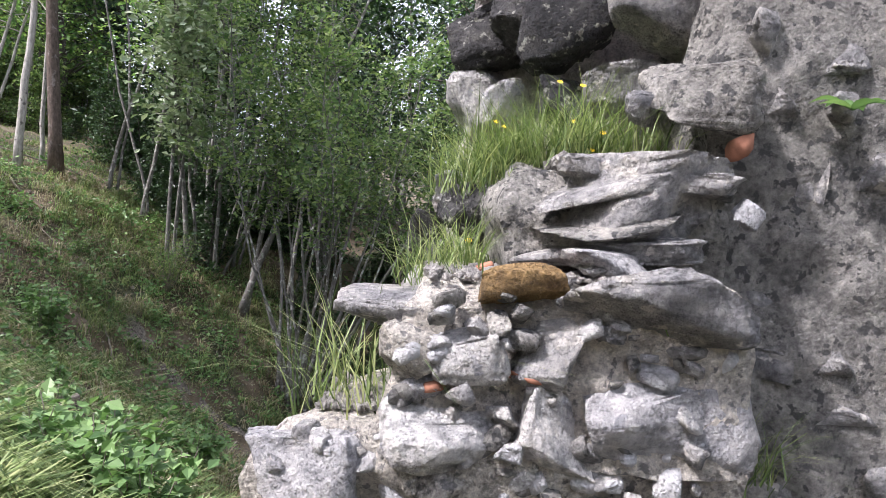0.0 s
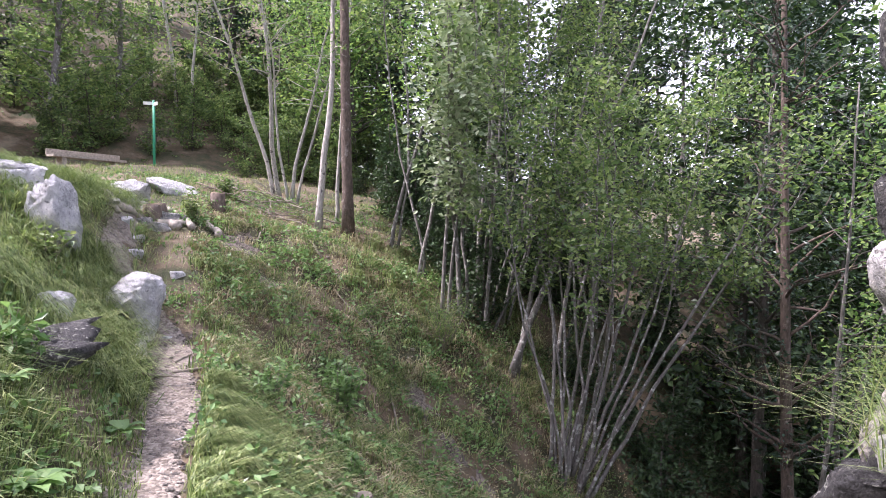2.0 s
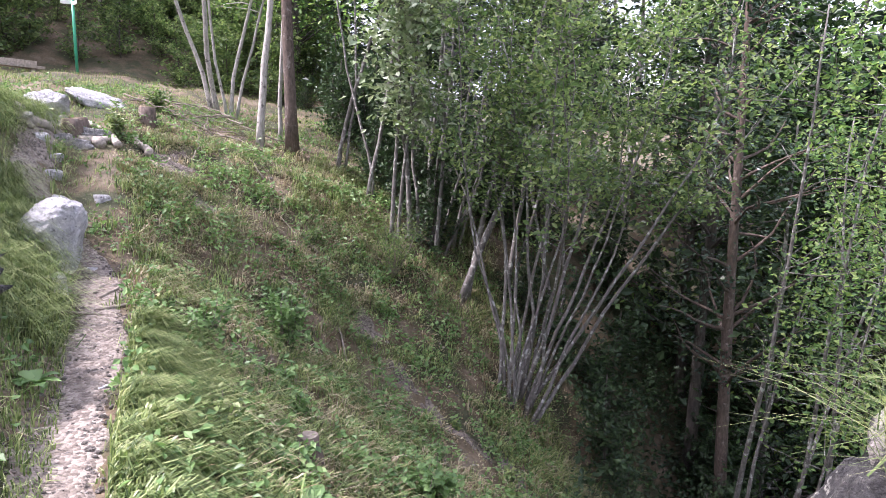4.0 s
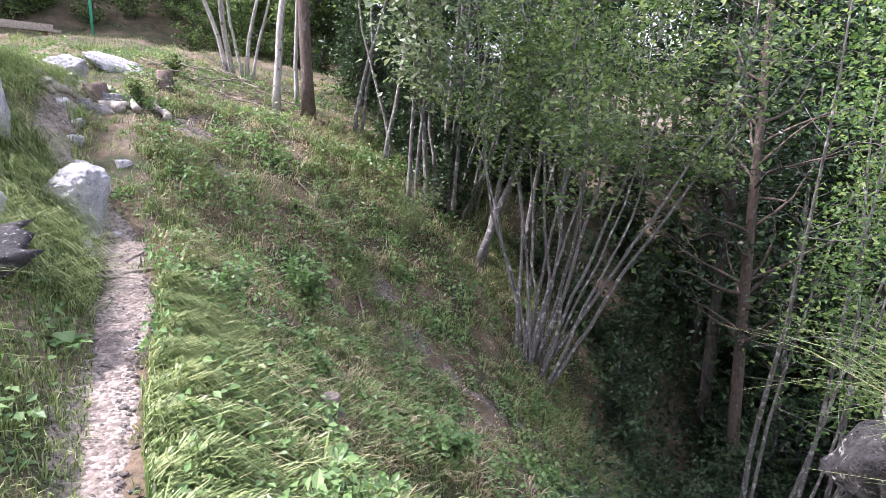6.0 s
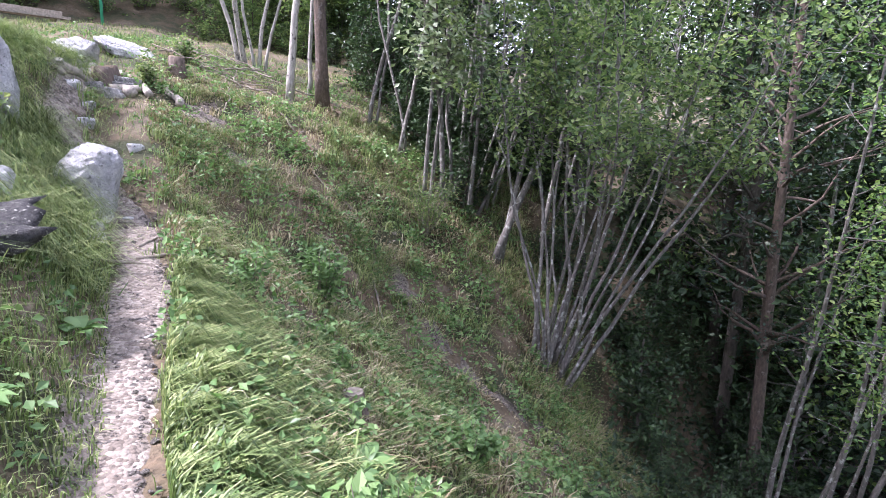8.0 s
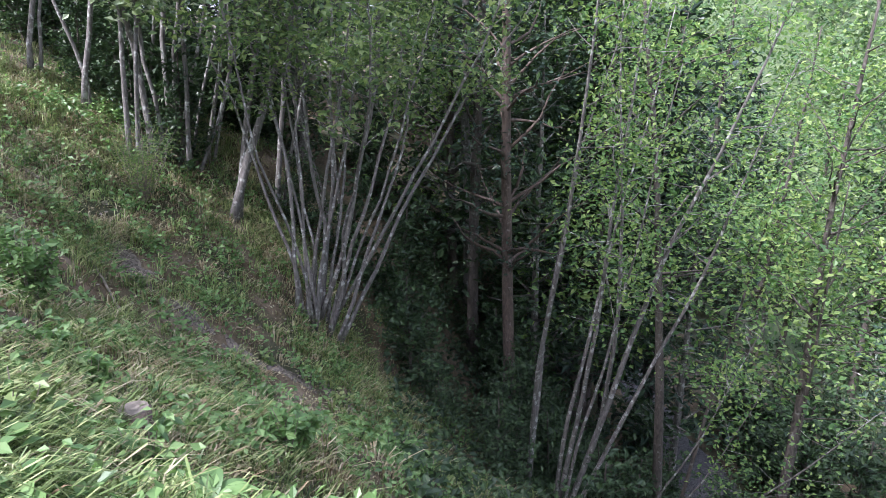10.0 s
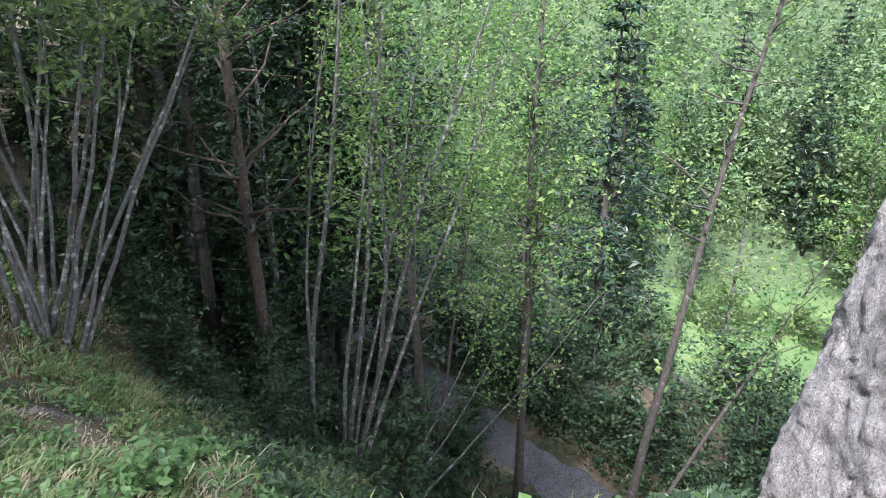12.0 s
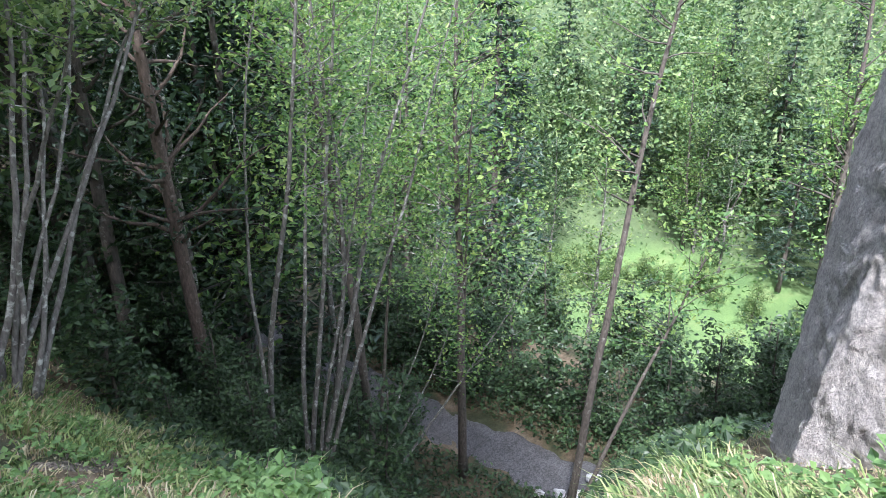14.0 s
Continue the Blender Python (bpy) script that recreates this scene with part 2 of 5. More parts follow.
def tube(geo, pts, radii, sides=7, cap=True):
    pts = np.asarray(pts, float)
    n = len(pts)
    tang = np.gradient(pts, axis=0)
    tang /= np.linalg.norm(tang, axis=1)[:, None] + 1e-9
    ref = np.array([1.0, 0, 0]) if abs(tang[0][0]) < 0.8 else np.array([0, 1.0, 0])
    a = np.cross(tang, ref)
    a /= np.linalg.norm(a, axis=1)[:, None] + 1e-9
    b = np.cross(tang, a)
    ang = np.linspace(0, 2 * np.pi, sides, endpoint=False)
    r = np.asarray(radii, float)[:, None, None]
    ring = pts[:, None] + r * (np.cos(ang)[None, :, None] * a[:, None] + np.sin(ang)[None, :, None] * b[:, None])
    i, j = np.meshgrid(np.arange(n - 1), np.arange(sides), indexing="ij")
    k = (j + 1) % sides
    faces = np.stack([i * sides + j, i * sides + k, (i + 1) * sides + k, (i + 1) * sides + j], -1).reshape(-1, 4)
    geo.add(ring.reshape(-1, 3), faces)
    if cap:
        geo.f.append([geo.n - sides + q for q in range(sides)])
        geo.f.append([geo.n - n * sides + q for q in range(sides)][::-1])


def wander(p0, direction, length, n, wob, lift, r):
    """A crooked line of n points from p0; lift bends it upwards."""
    p, d = [np.array(p0, float)], np.array(direction, float)
    d /= np.linalg.norm(d)
    for _ in range(n - 1):
        d = d + r.normal(0, wob, 3) + np.array([0, 0, lift])
        d /= np.linalg.norm(d)
        p.append(p[-1] + d * length / (n - 1))
    return np.array(p)


def leaves(geo, centres, normals, sizes, r, aspect=0.6):
    """Folded leaf blades, two triangles each side of the midrib."""
    n = len(centres)
    d = r.normal(0, 1, (n, 3))
    d -= (d * normals).sum(1)[:, None] * normals
    d /= np.linalg.norm(d, axis=1)[:, None] + 1e-9
    s = np.cross(normals, d)
    L, W = sizes[:, None], sizes[:, None] * aspect * 0.5
    v = np.stack([centres - d * L * 0.5, centres + s * W + normals * L * 0.08, centres + d * L * 0.5 - normals * L * 0.1, centres - s * W + normals * L * 0.08], 1)
    base = np.arange(n)[:, None] * 4
    geo.add(v.reshape(-1, 3), np.concatenate([base + [0, 1, 2], base + [0, 2, 3]]))


def up_normals(n, r, spread=0.6):
    v = r.normal(0, spread, (n, 3)) + [0, 0, 1]
    return v / np.linalg.norm(v, axis=1)[:, None]


def ss(a, b, x):
    t = np.clip((x - a) / (b - a), 0, 1)
    return t * t * (3 - 2 * t)


# ---- the ground: one sheet. s runs along the footpath, d square to it, downhill ----
PATH_S = [-40, -6, -5, -2, 0, 3, 4.5, 7, 9, 14, 19, 60, 160]
PATH_Z = [0.0, 0.2, 0.45, 0.43, 0.5, 0.85, 1.5, 2.3, 2.8, 3.55, 4.1, 26, 75]


def sd(x, y):
    return (-(x + 4.2) + (y - 4.4)) * 0.7071, ((x + 4.2) + (y - 4.4)) * 0.7071


def xy(s, d):
    return -4.2 + (d - s) * 0.7071, 4.4 + (d + s) * 0.7071


def path_d(s):
    """How far the footpath strays from its straight line."""
    return np.interp(s, [-7, -1.2, 1.3, 3.0, 3.6, 4.2, 5.6, 7.5], [-0.25, -0.18, -0.03, -0.08, -0.42, -0.7, -0.75, -0.6]) + 0.03 * np.sin(s * 1.3)


def rolling(x, y):
    return (np.sin(x * 1.7 + 0.6 * y) * 0.05 + np.sin(y * 2.3 - 0.8 * x + 1.3) * 0.04 + np.sin(x * 5.1 + y * 3.7) * 0.02 + np.sin(y * 6.3 - x * 4.1 + 2) * 0.018
            + np.sin(x * 11.3 + 2.1 * np.sin(y * 4.7)) * np.sin(y * 10.1 + 1.7 * np.sin(x * 5.3)) * 0.038)


def road_x(y):
    return 6.85 + 0.006 * (y - 11) ** 2 * np.sign(y - 11)


def height(x, y):
    x, y = np.asarray(x, float), np.asarray(y, float)
    s, d = sd(x, y)
    base = np.interp(s, PATH_S, PATH_Z)
    base = base + (np.minimum(base, 3.5) - base) * ss(8, 24, d)
    slope = np.interp(s, [1.5, 3.5, 5.5, 7, 14, 30], [0.74, 0.59, 0.44, 0.3, 0.12, 0.1])
    ratio = s / np.maximum(d, 0.8)
    gully = np.exp(-((ratio + 0.29) / 0.235) ** 2) * ss(0.5, 2.5, d)
    right = base - (slope + 0.36 * gully) * np.maximum(d - 0.28, 0)
    # the cart road and the valley floor
    floor = -8.9 - 13.4 * ss(10.0, 36, x) + 0.18 * np.maximum(y - 30, 0) + 0.32 * np.maximum(-8 - y, 0)
    far = np.hypot(x - 35, y - 16)
    floor = np.minimum(floor + 0.6 * np.maximum(far - 9.5, 0) * ss(22, 36, x), 10.0)
    k = 0.6
    right = np.where(right > floor, right + k * np.log1p(np.exp(np.clip((floor - right) / k, -40, 40))), floor + k * np.log1p(np.exp(np.clip((right - floor) / k, -40, 40))))
    e = np.maximum(-d - 0.3, 0)
    bank = (0.95 * np.minimum(e, 1.1) + 0.35 * np.maximum(e - 1.1, 0)) * ss(-3.2, -0.6, s) + 0.25 * e * (1 - ss(-3.2, -0.6, s))
    bank = np.minimum(bank, 1.5 + 0.05 * e) * (1 - ss(4.0, 9.0, s))
    # unseen rise further uphill, added to block light from the low sky
    bank = bank + 0.5 * np.minimum(np.maximum(-d - 6, 0), 40)
    off_path = ss(0.2, 0.6, np.abs(d)) + ss(16, 20, s)
    return right + bank + rolling(x, y) * np.minimum(off_path, 1) * ss(0, 3, 60 - np.hypot(x, y) + 3)


def stretched(n, reach):
    u = np.linspace(-1, 1, n)
    g = np.sinh(u * 7.0)
    return g / g[-1] * reach


g = Geo()
us, vs = stretched(310, 700), stretched(310, 700)
S, D = np.meshgrid(us + 1.5, vs + 2.5, indexing="ij")
X, Y = xy(S, D)
Z = height(X, Y)
i, j = np.meshgrid(np.arange(len(us) - 1), np.arange(len(vs) - 1), indexing="ij")
idx = i * len(vs) + j
g.add(np.stack([X, Y, Z], -1).reshape(-1, 3), np.stack([idx, idx + len(vs), idx + len(vs) + 1, idx + 1], -1).reshape(-1, 4))
tagged(part("ground", g, M_SOIL, None, smooth=True), "steep grassy hillside with bare soil falling to a valley", "ground", kind="structure")


def strip(name, line, half, mat, label, lift, seed):
    """A worn ribbon of gravel along a line of (x, y), with ragged edges."""
    r = np.random.default_rng(seed)
    gg = Geo()
    line = np.asarray(line, float)
    t = np.gradient(line, axis=0)
    t /= np.linalg.norm(t, axis=1)[:, None]
    nrm = np.stack([t[:, 1], -t[:, 0]], 1)
    m = 9
    a = np.linspace(-1, 1, m)
    w = half * (1 + 0.16 * np.sin(np.arange(len(line)) * 0.37 + seed) + r.normal(0, 0.07, len(line)))
    P = line[:, None] + nrm[:, None] * (a[None, :] * w[:, None])[..., None]
    zz = height(P[..., 0], P[..., 1]) + lift * (1.0 - 1.6 * np.abs(a) ** 4)[None] + r.normal(0, 0.004, P.shape[:2])
    i, j = np.meshgrid(np.arange(len(line) - 1), np.arange(m - 1), indexing="ij")
    q = i * m + j
    gg.add(np.concatenate([P, zz[..., None]], -1).reshape(-1, 3), np.stack([q, q + 1, q + m + 1, q + m], -1).reshape(-1, 4))
    return tagged(part(name, gg, mat, None, smooth=True), label, name, kind="structure")


ps = np.linspace(-7, 6.2, 140)
path_line = np.stack(xy(ps, path_d(ps)), 1)
strip("footpath", path_line, 0.235, M_PATH, "narrow worn footpath of pale gravel and packed earth", 0.02, 3)
ry = np.linspace(-6, 34, 110)
strip("road", np.stack([road_x(ry), ry], 1), 0.75, M_ROAD, "grey gravel cart road in the valley below the slope", 0.06, 5)


# ---- stones ----
def icosphere(level):
    bm = bmesh.new()
    bmesh.ops.create_icosphere(bm, subdivisions=level, radius=1.0)
    v = np.array([p.co[:] for p in bm.verts])
    f = [[q.index for q in p.verts] for p in bm.faces]
    bm.free()
    return v, f


ICO = {k: icosphere(k) for k in (1, 2, 3, 4, 5)}


def fbm(p, scale, seed, octaves=3):
    out, amp = np.zeros(len(p)), 1.0
    for o in range(octaves):
        q = p * scale * 2 ** o + seed * 7.31
        out += amp * np.array([noise.noise(Vector(c)) for c in q])
        amp *= 0.5
    return out


def rock_geo(size, seed, level=3, boxy=0.5, rough=0.12, cuts=4):
    """A worn angular stone: a rounded block, cut by a few planes and roughened."""
    r = np.random.default_rng(seed)
    v, f = ICO[level]
    p = np.sign(v) * np.abs(v) ** boxy
    for _ in range(cuts):
        n = r.normal(0, 1, 3)
        n /= np.linalg.norm(n)
        lim = r.uniform(0.5, 0.86)
        over = np.maximum(p @ n - lim, 0)
        p = p - over[:, None] * n
    nn = v / np.linalg.norm(v, axis=1)[:, None]
    p = p + nn * (fbm(p, 1.1, seed) * rough + fbm(p, 3.7, seed + 3) * rough * 0.45)[:, None]
    if level > 3:
        crack = np.clip(0.1 - np.abs(fbm(p, 1.5, seed + 9, 4)), 0, 1) + 0.6 * np.clip(0.08 - np.abs(fbm(p, 3.4, seed + 17, 3)), 0, 1)
        p = p - nn * (crack * rough * 4.2)[:, None]
    gg = Geo()
    gg.add(p * np.array(size) * 0.5 * 1.04, f)
    return gg


def rock(name, at, size, turn, mat, seed, label, category="rock", level=5, parent=None, boxy=0.4, rough=0.16, group="", cuts=5):
    me = rock_geo(size, seed, level, boxy, rough, cuts).mesh(name, mat, True)
    ob = new(name, me)
    ob.matrix_world = pose(*at, *turn)
    if parent is not None:
        ob.parent = parent
        return ob
    return tagged(ob, label, category, group)


# ---- the ruined wall ----
wall = thing("ruined_wall", pose(0, 0, 0), "broken old rubble wall of grey stone and pale mortar", "wall", kind="structure")


def loft(levels, mat, name, seed, amp, label="", n=26, rows=60):
    """A lumpy mass through four-cornered outlines at rising heights."""
    zs = [z for z, _ in levels]
    zz = np.linspace(zs[0], zs[-1], rows)
    corners = np.array([[c for c in o] for _, o in levels], float)
    gg, pts = Geo(), []
    for z in zz:
        cs = [np.array([np.interp(z, zs, corners[:, k, a]) for a in (0, 1)]) for k in range(4)]
        for k in range(4):
            for u in np.linspace(0, 1, n, endpoint=False):
                c = cs[k] * (1 - u) + cs[(k + 1) % 4] * u
                pts.append((c[0], c[1], z))
    pts = np.array(pts)
    mid = pts.mean(0)
    out = pts - mid
    out[:, 2] *= 0.2
    out /= np.linalg.norm(out, axis=1)[:, None]
    pts = pts + out * (fbm(pts, 2.2, seed) * amp + np.abs(fbm(pts, 6.0, seed + 1, 4)) * amp * 0.8 + fbm(pts, 24.0, seed + 2, 2) * amp * 0.16)[:, None]
    pts[:, 2] += np.where(pts[:, 2] > zz[-1] - 0.02, fbm(pts, 3.0, seed + 5) * amp * 0.6, 0)
    m = 4 * n
    i, j = np.meshgrid(np.arange(rows - 1), np.arange(m), indexing="ij")
    k = (j + 1) % m
    gg.add(pts, np.stack([i * m + j, i * m + k, (i + 1) * m + k, (i + 1) * m + j], -1).reshape(-1, 4))
    top = pts[-m:].mean(0)
    gg.add([top], np.zeros((0, 3), int))
    for q in range(m):
        gg.f.append([(rows - 1) * m + q, (rows - 1) * m + (q + 1) % m, gg.n - 1])
    return part(name, gg, mat, wall, label, smooth=True)


loft([(-3.2, ((-0.2, 2.8), (3.2, 2.35), (3.2, 4.8), (0.72, 4.52))), (-1.5, ((-0.15, 2.8), (3.2, 2.35), (3.2, 4.7), (1.03, 4.36))),
      (0.44, ((-0.1, 2.8), (3.2, 2.35), (3.2, 4.6), (1.38, 4.16))), (1.1, ((-0.06, 2.8), (3.2, 2.3), (3.2, 4.5), (1.53, 4.07))),
      (1.65, ((0.0, 2.82), (3.2, 2.3), (3.2, 4.5), (1.66, 4.0))), (1.9, ((0.12, 2.95), (3.2, 2.25), (3.2, 4.4), (1.72, 3.96))), (4.2, ((0.16, 2.98), (3.2, 2.2), (3.2, 4.4), (2.1, 3.8)))],
     M_PINK, "tower_core", 11, 0.065, "pinkish mortared rubble", 60, 150)
loft([(-0.9, ((-0.5, 1.46), (0.74, 1.46), (0.8, 2.6), (0.12, 2.6))), (0.98, ((-0.42, 1.48), (0.72, 1.46), (0.8, 2.6), (0.14, 2.6))), (1.03, ((-0.36, 1.56), (0.72, 1.52), (0.8, 2.6), (0.15, 2.6)))], M_MORTAR, "lower_core", 13, 0.045, "pale crumbling lime mortar", 20, 30)
loft([(0.95, ((-0.16, 1.48), (0.72, 1.46), (0.78, 2.7), (0.16, 2.7))), (1.32, ((-0.1, 1.5), (0.72, 1.48), (0.78, 2.7), (0.17, 2.65))), (1.37, ((-0.04, 1.6), (0.7, 1.56), (0.78, 2.7), (0.18, 2.65)))], M_MORTAR, "middle_core", 17, 0.045, "pale gravelly lime mortar", 20, 16)
loft([(1.2, ((0.2, 1.82), (0.8, 1.78), (0.85, 2.9), (-0.02, 2.84))), (1.6, ((0.18, 1.86), (0.8, 1.8), (0.85, 2.9), (0.0, 2.84))), (1.7, ((0.3, 1.95), (0.82, 1.84), (0.85, 2.9), (0.06, 2.84)))], M_MORTAR_GREY, "upper_core", 19, 0.06, "weathered grey mortar with soil", 20, 18)
loft([(-0.6, ((0.8, 1.98), (3.2, 1.85), (3.2, 2.6), (0.8, 2.6))), (4.2, ((0.86, 2.02), (3.2, 1.85), (3.2, 2.6), (0.9, 2.6)))], M_MORTAR_GREY, "side_core", 23, 0.09, "rough dark grey mortared face", 26, 70)

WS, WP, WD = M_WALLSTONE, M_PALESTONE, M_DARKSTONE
k = 0
for x, y, z, sx, sy, sz, tilt, mat, lab in (
        (-0.32, 1.56, 0.93, 0.28, 0.26, 0.2, 4, WP, ""), (-0.12, 1.56, 0.95, 0.15, 0.2, 0.2, -8, M_MORTAR, ""), (0.04, 1.55, 1.02, 0.31, 0.24, 0.17, 6, WP, ""),
        (0.08, 1.56, 1.22, 0.18, 0.2, 0.15, -5, WP, "blue-grey limestone"), (-0.05, 1.58, 1.2, 0.17, 0.2, 0.13, 10, M_MORTAR, ""), (0.3, 1.55, 1.0, 0.22, 0.22, 0.27, 14, WP, ""),
        (0.54, 1.56, 1.09, 0.36, 0.24, 0.28, -4, WP, "large pale limestone block"), (0.5, 1.55, 1.34, 0.42, 0.26, 0.2, -9, WS, "large angular blue-grey stone"),
        (0.2, 1.56, 1.37, 0.2, 0.16, 0.11, -3, M_OCHRE, "ochre sandstone"), (0.56, 1.84, 1.6, 0.56, 0.28, 0.28, -6, WS, "big weathered grey block"),
        (0.74, 1.98, 1.9, 0.31, 0.26, 0.21, 3, M_MORTAR_GREY, "smooth rounded boulder"), (-0.12, 1.72, 1.28, 0.27, 0.3, 0.1, 2, WS, "thin weathered slab")):
    k += 1
    rock("stone", (x, y - 0.04, z), (sx, sy, sz), (0, tilt, 4 * math.sin(k)), mat, 100 + k, "", parent=wall, boxy=0.36, rough=0.15, cuts=5, level=4)
for x, y, z, sx, sy, sz, tilt, mat in (
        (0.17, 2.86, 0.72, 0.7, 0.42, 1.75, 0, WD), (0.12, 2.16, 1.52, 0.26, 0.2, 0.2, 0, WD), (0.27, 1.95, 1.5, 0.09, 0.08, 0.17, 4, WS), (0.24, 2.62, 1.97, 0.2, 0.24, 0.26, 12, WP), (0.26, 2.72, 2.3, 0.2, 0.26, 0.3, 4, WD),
        (0.45, 2.6, 2.24, 0.36, 0.28, 0.3, -3, WD), (0.74, 2.35, 2.24, 0.38, 0.26, 0.26, 2, WS), (0.58, 1.98, 1.86, 0.11, 0.1, 0.1, 0, WS), (0.25, 1.58, 1.23, 0.17, 0.2, 0.17, 8, WS),
        (0.78, 1.72, 1.56, 0.09, 0.06, 0.07, 30, M_LIME), (0.0, 1.53, 0.9, 0.22, 0.16, 0.11, 0, M_MORTAR)):
    k += 1
    rock("stone", (x, y - 0.04, z), (sx, sy, sz), (0, tilt, 7 * math.sin(k)), mat, 100 + k, "", parent=wall, boxy=0.36, rough=0.15, cuts=5, level=4)
for x, y, z, sx, sy, sz, tilt, mat in (
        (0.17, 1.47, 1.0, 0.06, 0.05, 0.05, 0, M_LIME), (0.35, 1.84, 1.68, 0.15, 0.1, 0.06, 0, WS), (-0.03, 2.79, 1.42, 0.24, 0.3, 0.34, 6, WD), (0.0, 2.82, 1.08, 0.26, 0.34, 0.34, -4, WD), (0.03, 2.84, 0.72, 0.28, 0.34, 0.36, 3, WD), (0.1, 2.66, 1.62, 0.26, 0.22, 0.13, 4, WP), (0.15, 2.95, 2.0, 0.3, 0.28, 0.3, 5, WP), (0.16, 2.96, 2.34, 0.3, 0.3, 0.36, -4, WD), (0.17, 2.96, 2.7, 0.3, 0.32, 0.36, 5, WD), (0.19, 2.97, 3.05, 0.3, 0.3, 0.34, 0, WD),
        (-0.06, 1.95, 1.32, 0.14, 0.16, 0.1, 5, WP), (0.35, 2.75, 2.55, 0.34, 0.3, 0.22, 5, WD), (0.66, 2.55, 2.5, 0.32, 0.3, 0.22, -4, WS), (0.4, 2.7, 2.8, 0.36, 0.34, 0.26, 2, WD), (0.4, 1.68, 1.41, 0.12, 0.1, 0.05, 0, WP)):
    k += 1
    rock("stone", (x, y - 0.04, z), (sx, sy, sz), (0, tilt, 7 * math.sin(k)), mat, 100 + k, "", parent=wall, boxy=0.36, rough=0.15, cuts=5, level=4)
for x, y, z, sx, sy, sz, tilt, mat in (
        (0.45, 1.74, 1.45, 0.46, 0.24, 0.07, -3, WS), (0.5, 1.76, 1.52, 0.5, 0.26, 0.06, -8, M_MORTAR_GREY), (0.42, 1.78, 1.6, 0.36, 0.24, 0.07, -12, WS), (0.68, 1.76, 1.63, 0.24, 0.22, 0.08, 5, WS),
        (0.42, 2.5, 1.97, 0.24, 0.2, 0.16, 4, WD), (0.64, 2.42, 2.02, 0.26, 0.2, 0.15, -5, WS), (0.9, 2.1, 1.72, 0.2, 0.2, 0.16, 3, WS), (0.42, 1.63, 1.42, 0.2, 0.16, 0.07, 4, WP)):
    k += 1
    rock("stone", (x, y, z), (sx, sy, sz), (0, tilt, 7 * math.sin(k)), mat, 100 + k, "", parent=wall, boxy=0.36, rough=0.15, cuts=5, level=4)
for x, y, z, sx, sz, tilt in ((0.2, 1.47, 1.17, 0.09, 0.025, 6), (0.0, 1.48, 1.14, 0.06, 0.025, -10), (0.725, 1.52, 1.0, 0.04, 0.1, 8), (0.735, 1.53, 1.16, 0.04, 0.08, 4), (0.84, 1.86, 1.75, 0.06, 0.1, 0), (0.73, 1.54, 0.86, 0.05, 0.09, -5), (0.28, 1.62, 1.4, 0.05, 0.025, 12), (0.12, 1.75, 1.39, 0.05, 0.025, -20)):
    k += 1
    rock("brick", (x, y, z), (sx, 0.07, sz), (0, tilt, 0), M_BRICK, 200 + k, "", parent=wall, level=2, boxy=0.35, rough=0.06)

# small stones and brick chips bedded in the front face
SMALL_MESHES = [rock_geo((1, 1, 1), 360 + q, 2, 0.5, 0.16).mesh("stone", (WS, WP, M_LIME, M_MORTAR_GREY)[q % 4], True) for q in range(8)]
rs = np.random.default_rng(22)
for _ in range(110):
    z = rs.uniform(0.82, 1.36)
    x = rs.uniform(np.interp(z, [0.82, 1.0, 1.08, 1.36], [-0.42, -0.38, -0.12, -0.04]), 0.7)
    sz = rs.uniform(0.025, 0.07)
    ob = new("stone", SMALL_MESHES[rs.integers(8)])
    ob.parent = wall
    ob.matrix_world = pose(x, 1.462 + rs.uniform(-0.008, 0.01), z, rs.uniform(-30, 30), rs.uniform(-40, 40), rs.uniform(0, 180)) @ Matrix.Diagonal((sz * 1.4, sz, sz * 0.9, 1))

# coursed rubble on the side wall, the outer face and the far corner, from shared meshes
STONE_MESHES = [rock_geo((1, 1, 1), 300 + q, 4, 0.3, 0.17, 9).mesh("stone", WS, True) for q in range(6)]
rw = np.random.default_rng(21)


def course(p0, p1, z0, z1, meshes, w, h, proud, batter=0.0, keep=0.85):
    """Irregular courses of stones along the plan line p0-p1."""
    p0, p1 = np.array(p0), np.array(p1)
    L = np.linalg.norm(p1 - p0)
    t = (p1 - p0) / L
    ang = math.degrees(math.atan2(t[1], t[0]))
    z = z0
    while z < z1:
        hh = h * rw.uniform(0.7, 1.3)
        u = rw.uniform(-0.1, 0.05)
        while u < L:
            ww = w * rw.uniform(0.55, 1.5)
            if rw.random() < keep:
                q = p0 + t * (u + ww / 2) + np.array([t[1], -t[0]]) * (proud - batter * (z - z0))
                ob = new("stone", meshes[rw.integers(len(meshes))])
                ob.parent = wall
                ob.matrix_world = pose(q[0], q[1], z + hh / 2, rw.normal(0, 4), rw.normal(0, 6), ang + rw.normal(0, 4)) @ Matrix.Diagonal((ww * 0.97, 0.22, hh * rw.uniform(0.75, 0.95), 1))
            u += ww
        z += hh


course((0.88, 1.98), (2.6, 1.87), 0.6, 2.9, STONE_MESHES, 0.33, 0.2, -0.07, keep=0.93)


# ---- trees ----
RIGHT = np.array([0.94, 0.34, 0.0])     # level line across the view down the slope
AWAY = np.array([-0.34, 0.94, 0.0])
DOWNHILL = np.array([0.85, -0.5, 0.0])  # across the view into the gully


